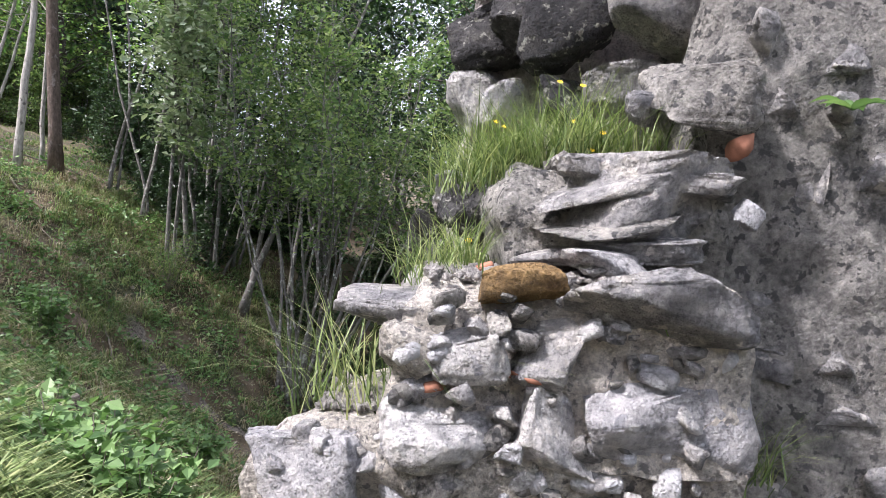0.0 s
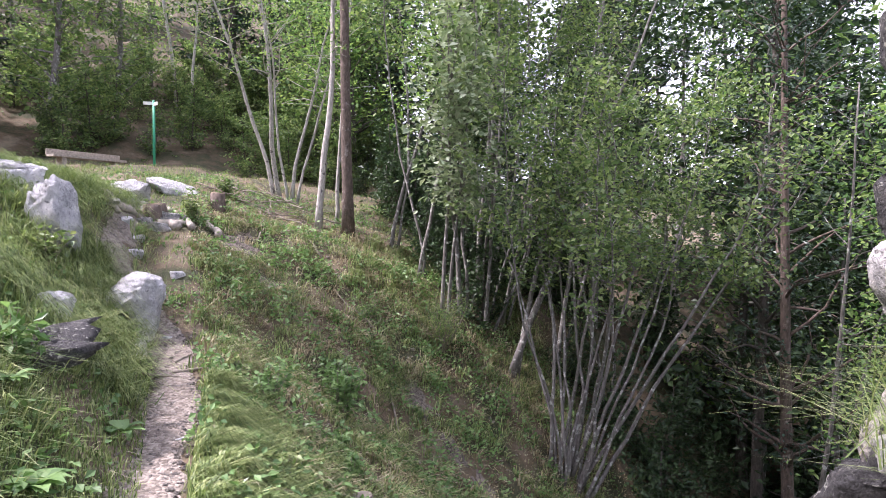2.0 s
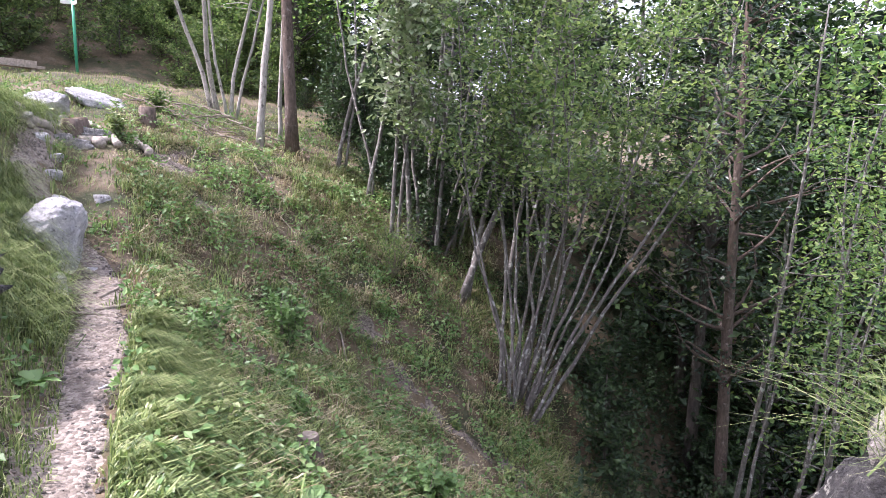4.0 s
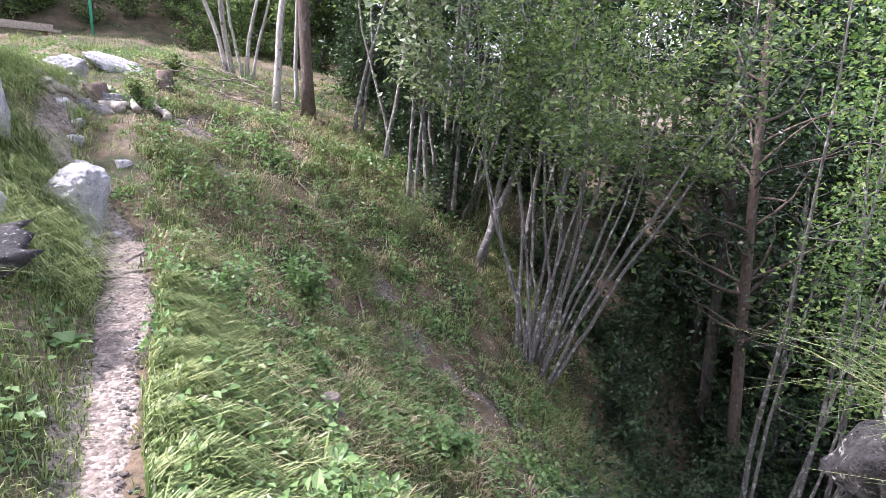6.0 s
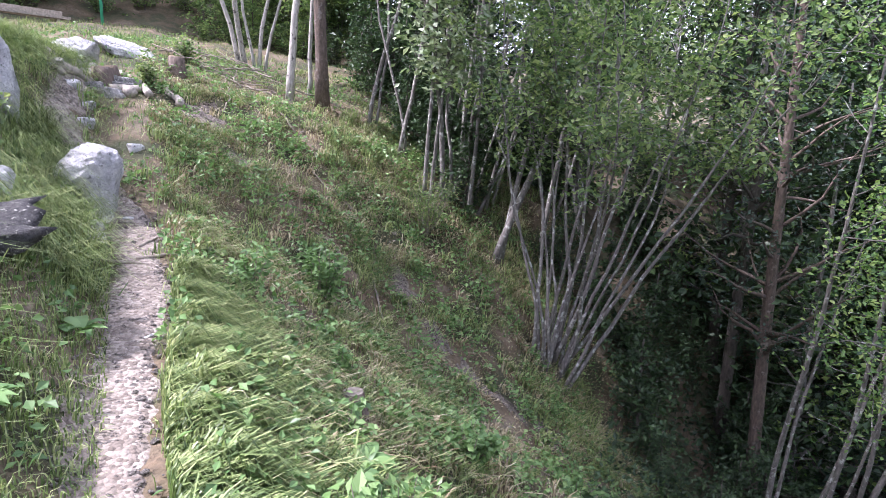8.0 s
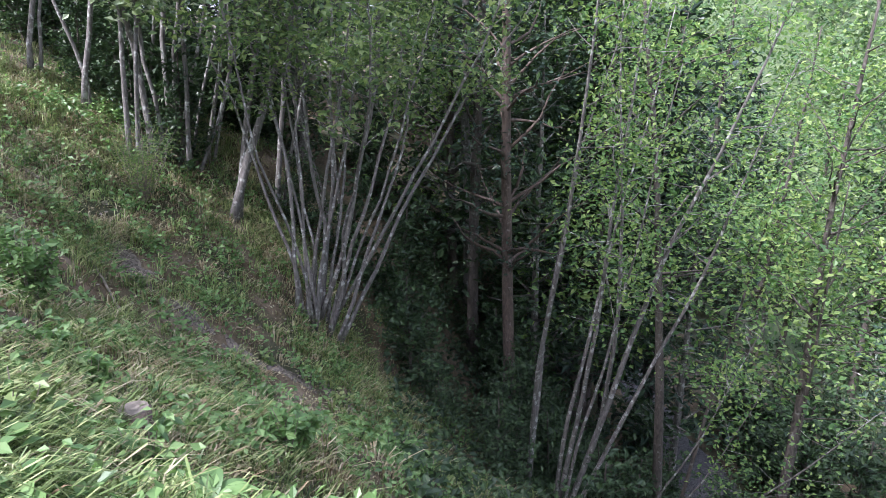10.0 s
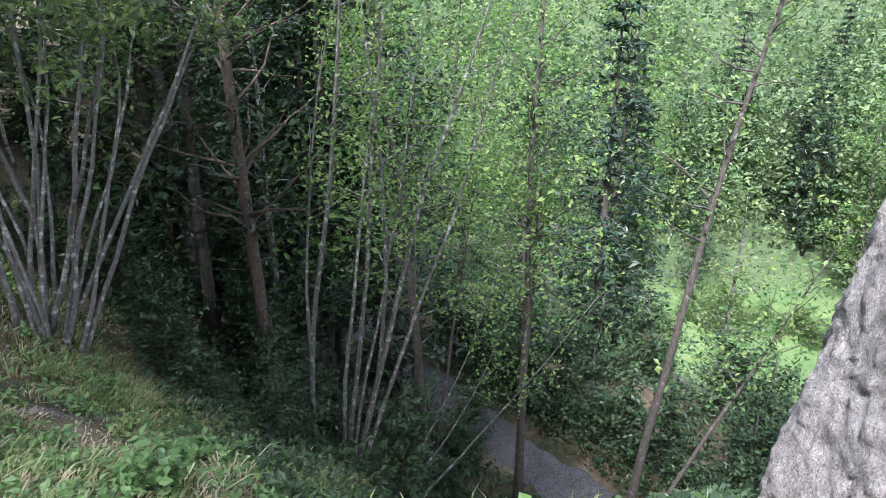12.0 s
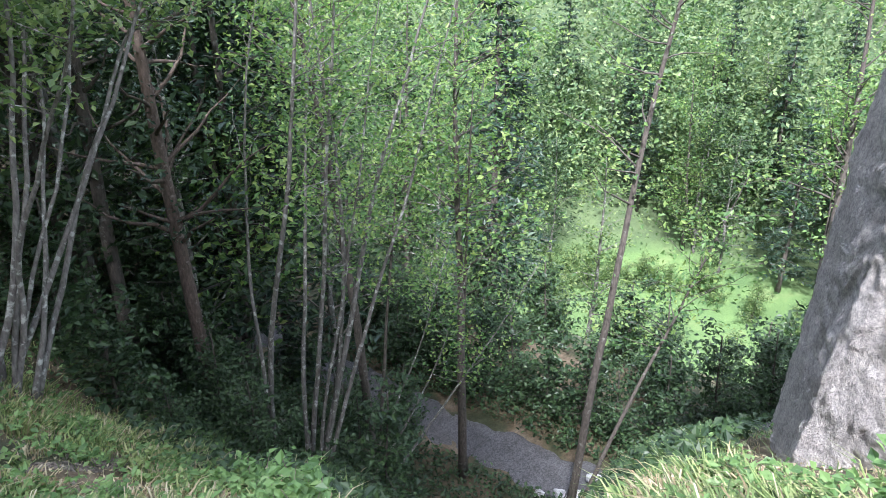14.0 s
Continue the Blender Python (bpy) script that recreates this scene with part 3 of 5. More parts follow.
def add_branches(wood, geo_leaf, line, radii, r, start, count, blen, leaf_n, leaf_size, spread, droop=0.02, flat=0.6, limbs=None, sides=4):
    """Branches off the upper part of a stem, with leaves along them."""
    n = len(line)
    for _ in range(count):
        u = r.uniform(start, 0.99)
        i = int(u * (n - 1))
        p = line[i] + (line[min(i + 1, n - 1)] - line[i]) * (u * (n - 1) - i)
        a = r.uniform(0, 2 * np.pi)
        d = np.array([math.cos(a), math.sin(a), r.uniform(0.1, 0.9)])
        L = blen * r.uniform(0.5, 1.2) * (1.15 - 0.5 * u)
        b = wander(p, d, L, 6, 0.16, 0.04 - droop, r)
        if limbs:
            one = Geo()
            tube(one, b, np.linspace(max(radii[i] * 0.42, 0.006), 0.004, 6), 5, False)
            part("branch", one, limbs[1], limbs[0], smooth=True)
        else:
            thin = b[::2] if sides == 3 else b
            tube(wood, thin, np.linspace(max(radii[i] * 0.4, 0.006), 0.003, len(thin)), sides, False)
        m = max(3, int(leaf_n * r.uniform(0.6, 1.4)))
        w = r.uniform(0.15, 1.0, m)
        k = np.clip((w * 5).astype(int), 0, 4)
        c = b[k] + (b[k + 1] - b[k]) * (w * 5 - k)[:, None] + r.normal(0, spread, (m, 3)) * [1, 1, flat]
        leaves(geo_leaf, c, up_normals(m, r), leaf_size * r.uniform(0.6, 1.25, m), r)


def stem_line(base, lean_vec, length, r, wob=0.035, lift=0.03, n=16):
    return wander(base, np.array([0, 0, 1.0]) + lean_vec, length, n, wob, lift, r)


def tree(name, base, stems, bark, leaf, label, category, seed, crown_start=0.45, branches=16, blen=1.3, leaf_n=55, leaf_size=0.085, spread=0.22, group="", wob=0.03, lift=0.02, sink=0.12, across=RIGHT):
    """stems: (offset across, offset away, lean across, lean away, length, radius)."""
    r = np.random.default_rng(seed)
    bz = float(height(base[0], base[1]))
    t = thing(name, pose(base[0], base[1], bz), label, category, group)
    crown, twigs = Geo(), Geo()
    for ou, oa, lu, la, L, rad in stems:
        off = across * ou + AWAY * oa
        z0 = float(height(base[0] + off[0], base[1] + off[1])) - bz - sink
        line = stem_line(off + [0, 0, z0], across * lu + AWAY * la, L, r, wob, lift)
        radii = rad * np.linspace(1.0, 0.18, len(line))
        radii[0] *= 1.25
        wood = Geo()
        tube(wood, line, radii, 10 if rad > 0.09 else 7)
        add_branches(twigs, crown, line, radii, r, crown_start, branches, blen, leaf_n, leaf_size, spread, limbs=(t, bark) if rad > 0.09 else None)
        part("stem" if len(stems) > 1 else "trunk", wood, bark, t, smooth=True)
    if twigs.v:
        tagged(part("branchwork", twigs, bark, t), kind="stuff")
    part("crown", crown, leaf, t)
    return t


rt = np.random.default_rng(5)
# the fanned alder clump on the slope
fan = [(-0.34, 0.0, 0.1, 0.0, 7.5, 0.035)]
for q in range(17):
    u = q / 16
    fan.append((-0.2 + 0.42 * u + rt.normal(0, 0.04), rt.uniform(-0.15, 0.15), 0.04 + 0.5 * u ** 1.3 + rt.normal(0, 0.07), rt.normal(0.02, 0.1), rt.uniform(5.6, 7.4), rt.uniform(0.024, 0.043)))
tree("alder_clump", (-2.5, 11.35), fan, M_BARK_GREY, M_LEAF, "fan of many grey lichened alder stems from one stool", "tree", 31, 0.56, 18, 1.2, 36, 0.105, 0.17, wob=0.1, lift=0.11)
# trees at the wood's edge, from the knoll down to the gully
tree("alder", (-3.85, 12.33), [(0, 0, 0.3, 0.1, 8.5, 0.075), (0.1, 0.05, 0.22, 0.1, 8, 0.06)], M_BARK_GREY, M_LEAF, "leaning pale grey alder with a forked foot", "tree", 32, 0.5)
for q, (bx, by, lu, L, rad) in enumerate(((-4.54, 12.89, 0.14, 8, 0.045), (-5.0, 12.68, 0.03, 9, 0.055), (-4.4, 13.5, 0.18, 8.5, 0.04), (-4.96, 13.32, 0.1, 9, 0.05), (-6.06, 12.95, 0.04, 9.5, 0.045), (-4.7, 13.0, 0.2, 7.5, 0.04), (-3.3, 13.9, 0.1, 7.2, 0.055), (-2.4, 14.2, 0.08, 6.4, 0.05), (-6.94, 13.4, 0.08, 8.5, 0.045), (-5.5, 13.9, 0.12, 9, 0.05))):
    tree("alder", (bx, by), [(0, 0, lu, 0.03, L, rad), (0.12, 0.1, lu + 0.1, 0.05, L * 0.9, rad * 0.7)], M_BARK_GREY, M_LEAF, "slender grey alder at the edge of the wood", "tree", 40 + q, 0.54, 18, 1.3, 38, 0.105, 0.18, wob=0.08, group="alders at the wood's edge")
tree("whitebeam", (-5.25, 12.3), [(0, 0, 0.06, -0.1, 5.8, 0.045), (0.1, 0, 0.16, -0.12, 5.4, 0.04)], M_BARK_GREY, M_LEAF_PALE, "young whitebeam with large pale grey-green leaves", "tree", 52, 0.4, 30, 1.0, 34, 0.17, 0.24)
tree("pine", (-7.75, 12.95), [(0, 0, -0.02, 0.0, 15, 0.13)], M_BARK_PINE, M_LEAF_DARK, "tall pine with a straight red-brown trunk", "tree", 53, 0.55, 40, 2.0, 90, 0.1, 0.25, wob=0.006, lift=0.0)
tree("birch", (-8.4, 12.75), [(0, 0, 0.1, 0.0, 9, 0.085), (0.3, 0.5, 0.02, 0.0, 7, 0.05)], M_BARK_BIRCH, M_LEAF, "birch with a pale crooked trunk", "tree", 54, 0.45, 20, 1.4, 40, 0.09, wob=0.055)
tree("birch", (-10.6, 14.4), [(0, 0, -0.12, 0.0, 8, 0.07), (-0.15, 0, -0.06, 0.05, 8, 0.06)], M_BARK_BIRCH, M_LEAF_BRIGHT, "twin-stemmed pale birch on the knoll's rim", "tree", 55, 0.35, 20, 1.3, 36, 0.09, wob=0.06)
tree("birch", (-10.2, 14.3), [(0, 0, 0.1, 0.0, 8, 0.05), (-0.08, 0, -0.14, 0.0, 7, 0.04), (0.1, 0.1, 0.16, 0.05, 7.5, 0.04)], M_BARK_BIRCH, M_LEAF_BRIGHT, "slim birch with several forked pale stems", "tree", 56, 0.35, 16, 1.2, 34, 0.09, wob=0.065)
tree("birch", (-13.5, 21), [(0, 0, 0.03, 0, 10, 0.08)], M_BARK_BIRCH, M_LEAF_BRIGHT, "birch on the slope behind the signpost", "tree", 57, 0.3, 20, 1.6, 60, 0.11)
tree("birch", (-20.5, 21), [(0, 0, -0.05, 0, 10, 0.09), (0.5, 0, 0.02, 0, 9, 0.07)], M_BARK_BIRCH, M_LEAF_BRIGHT, "pair of pale birches behind the bench", "tree", 58, 0.35, 20, 1.6, 60, 0.11)
# down in the gully
tree("spruce", (1.15, 13.45), [(0, 0, -0.05, 0.0, 15, 0.13)], M_BARK_PINE, M_LEAF_DARK, "spruce with bare dead lower branches", "tree", 60, 0.25, 70, 1.9, 60, 0.09, 0.2, wob=0.006, lift=0.0)
tree("spruce", (0.6, 15.0), [(0, 0, 0.0, 0.0, 15, 0.13)], M_BARK_DARK, M_LEAF_DARK, "dark spruce in the shade of the gully", "tree", 61, 0.25, 60, 1.9, 60, 0.09, 0.2, wob=0.006, lift=0.0)
# brighter leaf green on these two paints in the light on their crowns
tree("alder", (1.05, 11.75), [(0, 0, 0.06, 0, 10, 0.055), (0.05, 0.05, 0.12, 0.05, 9, 0.04)], M_BARK_GREY, M_LEAF_BRIGHT, "slender pale alder with a twin stem", "tree", 62, 0.5, 18, 1.5, 40, wob=0.04)
tree("hazel", (1.4, 11.35), [(0, 0, 0.1, 0, 9, 0.045), (0.1, 0.1, 0.22, 0.05, 9.5, 0.05), (0.2, 0, 0.3, 0, 9.5, 0.06), (0.25, 0.1, 0.36, 0.05, 9, 0.05), (0.1, -0.1, 0.16, 0, 8, 0.035), (0.3, 0, 0.44, 0.1, 8.5, 0.045)], M_BARK_GREY, M_LEAF_BRIGHT, "leaning grey hazel with six fanned stems", "tree", 63, 0.5, 18, 1.5, 40, wob=0.045, across=DOWNHILL)
tree("hazel", (2.4, 11.2), [(0, 0, 0.55, 0, 5.5, 0.025), (0.1, 0, 0.75, 0.05, 5, 0.025), (0.3, 0, 0.9, 0, 5.5, 0.03)], M_BARK_GREY, M_LEAF_BRIGHT, "thin leaning hazel shoots", "tree", 64, 0.5, 12, 0.9, 30, across=DOWNHILL)
tree("maple", (4.0, 12.3), [(0, 0, -0.03, 0, 13, 0.11), (0.2, 0, 0.25, 0, 9, 0.05)], M_BARK_DARK, M_LEAF_BRIGHT, "maple with a dark straight trunk", "tree", 65, 0.42, 30, 2.1, 46, 0.12, 0.28, wob=0.02)
tree("maple", (5.6, 11.0), [(0, 0, 0.06, 0.05, 12, 0.11), (0.25, 0, 0.0, 0.1, 9, 0.06)], M_BARK_DARK, M_LEAF_BRIGHT, "maple with a dark mossy double trunk by the road", "tree", 66, 0.5, 26, 2.3, 46, 0.13, 0.3, wob=0.02)
tree("ash", (5.5, 8.3), [(0, 0, 0.15, 0.0, 13, 0.092), (0.3, 0, 0.42, 0.0, 7.5, 0.05)], M_BARK_DARK, M_LEAF_BRIGHT, "leaning ash with a forked brown trunk above the road", "tree", 67, 0.5, 24, 1.9, 42, 0.12, 0.3, wob=0.02, lift=0.0, across=DOWNHILL)
tree("ash", (14.6, 5.4), [(0, 0, 0.1, 0.0, 13, 0.14), (0.2, 0, 0.16, 0.1, 9, 0.06)], M_BARK_DARK, M_LEAF_BRIGHT, "brown-barked ash on the bank beyond the road", "tree", 68, 0.45, 24, 2.2, 42, 0.13, 0.3, wob=0.02, lift=0.0, across=DOWNHILL)


# ---- woods: a few grown trees, repeated over the hillsides ----
def broadleaf(seed, H, leaf, bark, n_leaf, size, label, lowest=0.15, wide=0.24, kind_="tree"):
    r = np.random.default_rng(seed)
    t = thing(kind_, pose(0, 0, 0), label, kind_, kind_ + "s of the wood")
    line = stem_line(np.array([0, 0, -0.3]), r.normal(0, 0.05, 3) * [1, 1, 0], H, r, 0.03, 0.01)
    radii = np.linspace(0.012 * H, 0.02, len(line))
    wood, crown, twigs = Geo(), Geo(), Geo()
    tube(wood, line, radii, 6)
    add_branches(twigs, crown, line, radii, r, lowest, 46, H * wide, n_leaf // 46, size, H * 0.035, sides=3)
    part("trunk", wood, bark, t, smooth=True)
    tagged(part("branchwork", twigs, bark, t), kind="stuff")
    part("crown", crown, leaf, t)
    return t


def conifer(seed, H, n_whorl, label):
    r = np.random.default_rng(seed)
    t = thing("spruce", pose(0, 0, 0), label, "tree", "spruces of the wood")
    wood, crown, twigs = Geo(), Geo(), Geo()
    line = np.stack([np.zeros(8), np.zeros(8), np.linspace(-0.3, H, 8)], 1)
    tube(wood, line, np.linspace(0.014 * H, 0.01, 8), 6)
    for w in range(n_whorl):
        z = H * (0.12 + 0.87 * w / n_whorl)
        L = H * 0.2 * (1 - (z / H) ** 1.3) + 0.15
        for a in r.uniform(0, 2 * np.pi, 6):
            b = wander((0, 0, z), (math.cos(a), math.sin(a), 0.05), L * r.uniform(0.7, 1.15), 5, 0.06, -0.07, r)
            tube(twigs, b[::2], np.linspace(0.02, 0.004, 3), 3, False)
            m = int(8 + 26 * L / (H * 0.2))
            u = r.uniform(0.1, 1, m) * 3.99
            kk = u.astype(int)
            c = b[kk] + (b[kk + 1] - b[kk]) * (u - kk)[:, None] + r.normal(0, 0.12, (m, 3)) * [1, 1, 0.5] - [0, 0, 0.06]
            leaves(crown, c, up_normals(m, r, 0.5), r.uniform(0.2, 0.42, m), r, 0.35)
    part("trunk", wood, M_BARK_DARK, t, smooth=True)
    tagged(part("branchwork", twigs, M_BARK_DARK, t), kind="stuff")
    part("crown", crown, M_LEAF_DARK, t)
    return t


# trees 0 and 2 and the thicket shrub wear the leaves with painted-in shade
protos = [broadleaf(71, 11, M_LEAF_PAINTED_SHADE, M_BARK_GREY, 2300, 0.22, "leafy broadleaf tree of the hillside wood"),
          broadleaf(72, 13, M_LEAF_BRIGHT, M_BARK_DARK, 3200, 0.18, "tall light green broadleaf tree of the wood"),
          broadleaf(73, 9, M_LEAF_PAINTED_SHADE, M_BARK_BIRCH, 2000, 0.2, "slim broadleaf tree with a pale trunk", 0.1),
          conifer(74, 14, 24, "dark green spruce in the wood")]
bush_proto = broadleaf(75, 3.4, M_LEAF_PAINTED_SHADE, M_BARK_DARK, 1500, 0.17, "dense thicket shrub with leaves darkened as if in shade", 0.0, 0.42, "shrub")
protos.append(broadleaf(76, 11, M_LEAF, M_BARK_GREY, 2600, 0.2, "leafy tree on the slope above the knoll", 0.08))
light_bush = broadleaf(78, 3.2, M_LEAF, M_BARK_DARK, 1500, 0.16, "leafy green shrub at the wood's edge", 0.0, 0.42, "shrub")
rf = np.random.default_rng(77)
used = [0] * 7


def plant(which, x, y, scale=1.0):
    src = {4: bush_proto, 5: protos[4], 6: light_bush}.get(which) or protos[which]
    z = float(height(x, y))
    m = pose(x, y, z - 0.05, 0, 0, rf.uniform(0, 360))
    if used[which] == 0:
        ob = src
        ob.matrix_world = m
    else:
        ob = copy_thing(src, m)
    ob.scale = (scale * rf.uniform(0.85, 1.15),) * 3
    used[which] += 1
    return ob


# wood behind the edge trees and up the slope beyond the knoll
for _ in range(46):
    s_, d_ = rf.uniform(6.5, 34), rf.uniform(5.0, 22)
    if s_ < 10 and d_ < 6.5:
        continue
    plant(rf.choice([0, 1, 2, 3], p=[0.34, 0.14, 0.24, 0.28]), *xy(s_, d_))
for _ in range(34):
    plant(rf.choice([5, 1, 2, 3], p=[0.5, 0.2, 0.15, 0.15]), *xy(rf.uniform(20, 40), rf.uniform(-16, 8)))
# the far side of the gully
for _ in range(26):
    x_, y_ = rf.uniform(0, 6.5), rf.uniform(14.5, 30)
    plant(rf.choice([0, 1, 2, 3], p=[0.4, 0.25, 0.15, 0.2]), x_, y_)
for _ in range(26):
    x_, y_ = rf.uniform(10.5, 24), rf.uniform(15, 40)
    plant(rf.choice([0, 1, 3, 5], p=[0.3, 0.2, 0.25, 0.25]), x_, y_)
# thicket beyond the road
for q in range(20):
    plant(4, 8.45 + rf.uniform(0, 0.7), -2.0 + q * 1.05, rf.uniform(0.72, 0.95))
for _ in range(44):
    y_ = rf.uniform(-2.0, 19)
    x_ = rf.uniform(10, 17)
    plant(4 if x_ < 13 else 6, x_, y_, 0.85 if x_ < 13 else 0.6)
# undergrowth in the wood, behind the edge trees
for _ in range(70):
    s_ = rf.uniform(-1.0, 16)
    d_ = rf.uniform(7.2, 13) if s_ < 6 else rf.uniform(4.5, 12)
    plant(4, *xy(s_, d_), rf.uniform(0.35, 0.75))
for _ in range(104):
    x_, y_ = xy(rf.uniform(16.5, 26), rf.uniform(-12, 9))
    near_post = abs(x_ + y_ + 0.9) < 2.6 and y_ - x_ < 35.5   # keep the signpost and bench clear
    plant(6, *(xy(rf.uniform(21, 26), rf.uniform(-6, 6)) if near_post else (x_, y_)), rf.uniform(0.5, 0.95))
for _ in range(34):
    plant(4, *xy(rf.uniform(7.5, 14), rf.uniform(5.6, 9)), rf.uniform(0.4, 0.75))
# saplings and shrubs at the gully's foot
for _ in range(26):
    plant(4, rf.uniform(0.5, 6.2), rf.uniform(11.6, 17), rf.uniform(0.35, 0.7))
# wood round the meadow, open towards the slope
for _ in range(50):
    a, dist = rf.uniform(-85, 115), rf.uniform(11.5, 28)
    x_, y_ = 35 + dist * math.cos(radians(a)), 16 + dist * math.sin(radians(a))
    plant(rf.choice([0, 1, 3, 5], p=[0.2, 0.3, 0.3, 0.2]), x_, y_, 1.0)
for _ in range(34):
    a, dist = rf.uniform(-65, 100), rf.uniform(10.0, 11.5)
    plant(6, 35 + dist * math.cos(radians(a)), 16 + dist * math.sin(radians(a)), rf.uniform(0.5, 1.0))
# unseen trees, added above the footpath out of view to shade the slope
tall = broadleaf(79, 18, M_LEAF, M_BARK_GREY, 4200, 0.24, "tall leafy tree added out of view above the footpath for shade", 0.6, 0.2)
tall.matrix_world = pose(-14.5, 3.1, float(height(-14.5, 3.1)) - 0.05)
for x_, y_, turn_ in ((-13.5, 5.6, 130), (-12.3, 1.4, 250)):
    copy_thing(tall, pose(x_, y_, float(height(x_, y_)) - 0.05, 0, 0, turn_))


# ---- far woods on the valley's other side ----
rfar = np.random.default_rng(91)
gf = Geo()
for _ in range(950):
    a, dist = rfar.uniform(-75, 115), 17 + 120 * rfar.uniform(0, 1) ** 1.5
    x_, y_ = 35 + dist * math.cos(radians(a)), 16 + dist * math.sin(radians(a))
    hgt = rfar.uniform(7, 13)
    n = 250
    u = rfar.uniform(0, 1, n) ** 0.8
    conif = rfar.random() < 0.35
    rad = (1 - u) * 2.0 + 0.2 if conif else 3.0 * np.sqrt(np.clip(1 - (2 * u - 0.9) ** 2, 0.05, 1))
    th = rfar.uniform(0, 2 * np.pi, n)
    c = np.stack([x_ + rad * np.cos(th), y_ + rad * np.sin(th), float(height(x_, y_)) + u * hgt], 1)
    leaves(gf, c, up_normals(n, rfar, 0.9), rfar.uniform(0.3, 0.65, n), rfar, 0.6)
tagged(part("far_wood", gf, M_LEAF_FAR, None), "mixed green wood covering the far valley side", "wood", kind="stuff")


# ---- grass, herbs and litter of the slope ----
rg = np.random.default_rng(101)


def blades(geo, x, y, length, width, lean_dir, lean, r):
    n = len(x)
    z = height(x, y)
    p = np.stack([x, y, z - 0.01], 1)
    a = r.uniform(0, 2 * np.pi, n)
    side = np.stack([np.cos(a), np.sin(a), np.zeros(n)], 1) * width[:, None]
    la = a + np.pi / 2
    ld = np.stack([np.cos(la), np.sin(la), np.zeros(n)], 1) * 0.6 + lean_dir
    ld *= lean[:, None]
    up = np.array([0, 0, 1.0])
    L = length[:, None]
    m1 = p + L * (0.5 * up + 0.25 * ld)
    t1 = p + L * (0.82 * up * (1 - 0.35 * lean[:, None]) + 0.95 * ld)
    v = np.stack([p - side, p + side, m1 + side * 0.75, m1 - side * 0.75, t1], 1)
    b = np.arange(n)[:, None] * 5
    geo.add(v.reshape(-1, 3), np.concatenate([b + [0, 1, 2], b + [0, 2, 3], b + [3, 2, 4]]))


def arching(geo, x, y, length, width, bend, lean, r):
    """Long blades that rise, bow over and hang downhill."""
    n = len(x)
    p = np.stack([x, y, height(x, y) - 0.01], 1)
    side = np.cross(bend, [0, 0, 1.0])
    side = side / (np.linalg.norm(side, axis=1)[:, None] + 1e-6) * width[:, None]
    flat = bend * [1, 1, 0.5]
    L, k = length[:, None], lean[:, None]
    up = np.array([0, 0, 1.0])
    a = p + L * (0.42 * up + 0.16 * k * flat)
    b = p + L * (0.56 * up + 0.52 * k * flat)
    c = p + L * (0.4 * up + 0.95 * k * flat) - L * k * 0.12 * up
    v = np.stack([p - side, p + side, a + side, a - side, b + side * 0.8, b - side * 0.8, c], 1)
    q = np.arange(n)[:, None] * 7
    geo.add(v.reshape(-1, 3), np.concatenate([q + f for f in ([0, 1, 2], [0, 2, 3], [3, 2, 4], [3, 4, 5], [5, 4, 6])]))


DOWN = np.array([0.62, 0.62, -0.45])


def patch(x, y):
    return np.sin(x * 1.9 + 1.1 * y) * 0.5 + np.sin(y * 2.7 - x * 1.3 + 0.7) * 0.5


def off_road(s_, d_):
    """Free of the trodden path and the bare soil streak."""
    xx_, yy_ = xy(s_, d_)
    bare = np.zeros(len(s_), bool)
    for cx, cy, a in ((-4.53, 9.6, 0.26), (-3.95, 9.4, 0.1), (-3.5, 9.3, 0.16), (-2.9, 9.35, 0.12), (-2.25, 9.6, 0.2), (-1.4, 9.3, 0.3), (-6.9, 9.0, 0.25), (-7.9, 9.6, 0.35)):
        bare |= np.hypot(xx_ - cx, yy_ - cy) < a
    return ((np.abs(d_ - path_d(s_)) > 0.2 + 0.03 * np.sin(s_ * 7)) | (s_ > 6)) & ~bare


def in_ruin(x, y):
    return ((x > -0.1) & (y > 1.3) & (y < 4.75)) | ((x > -0.55) & (y > 1.4) & (y < 2.7))


def thin_soil(x, y):
    """Where the slope above the gully is worn to stony soil: 0 to 1."""
    s_, d_ = sd(x, y)
    band = np.exp(-((d_ - 4.1 - 0.3 * np.sin(s_ * 2.1)) / 1.15) ** 2) * ss(-2.5, 0.5, s_) * (1 - ss(4.2, 5.4, s_))
    rim = np.exp(-((s_ - 7.0) / 1.3) ** 2 - ((d_ - 1.4) / 1.6) ** 2)
    return np.clip(band + rim, 0, 1) * (0.65 + 0.5 * np.sin(x * 4.3 + y * 2.9) * np.sin(y * 5.1 - x * 2.2))


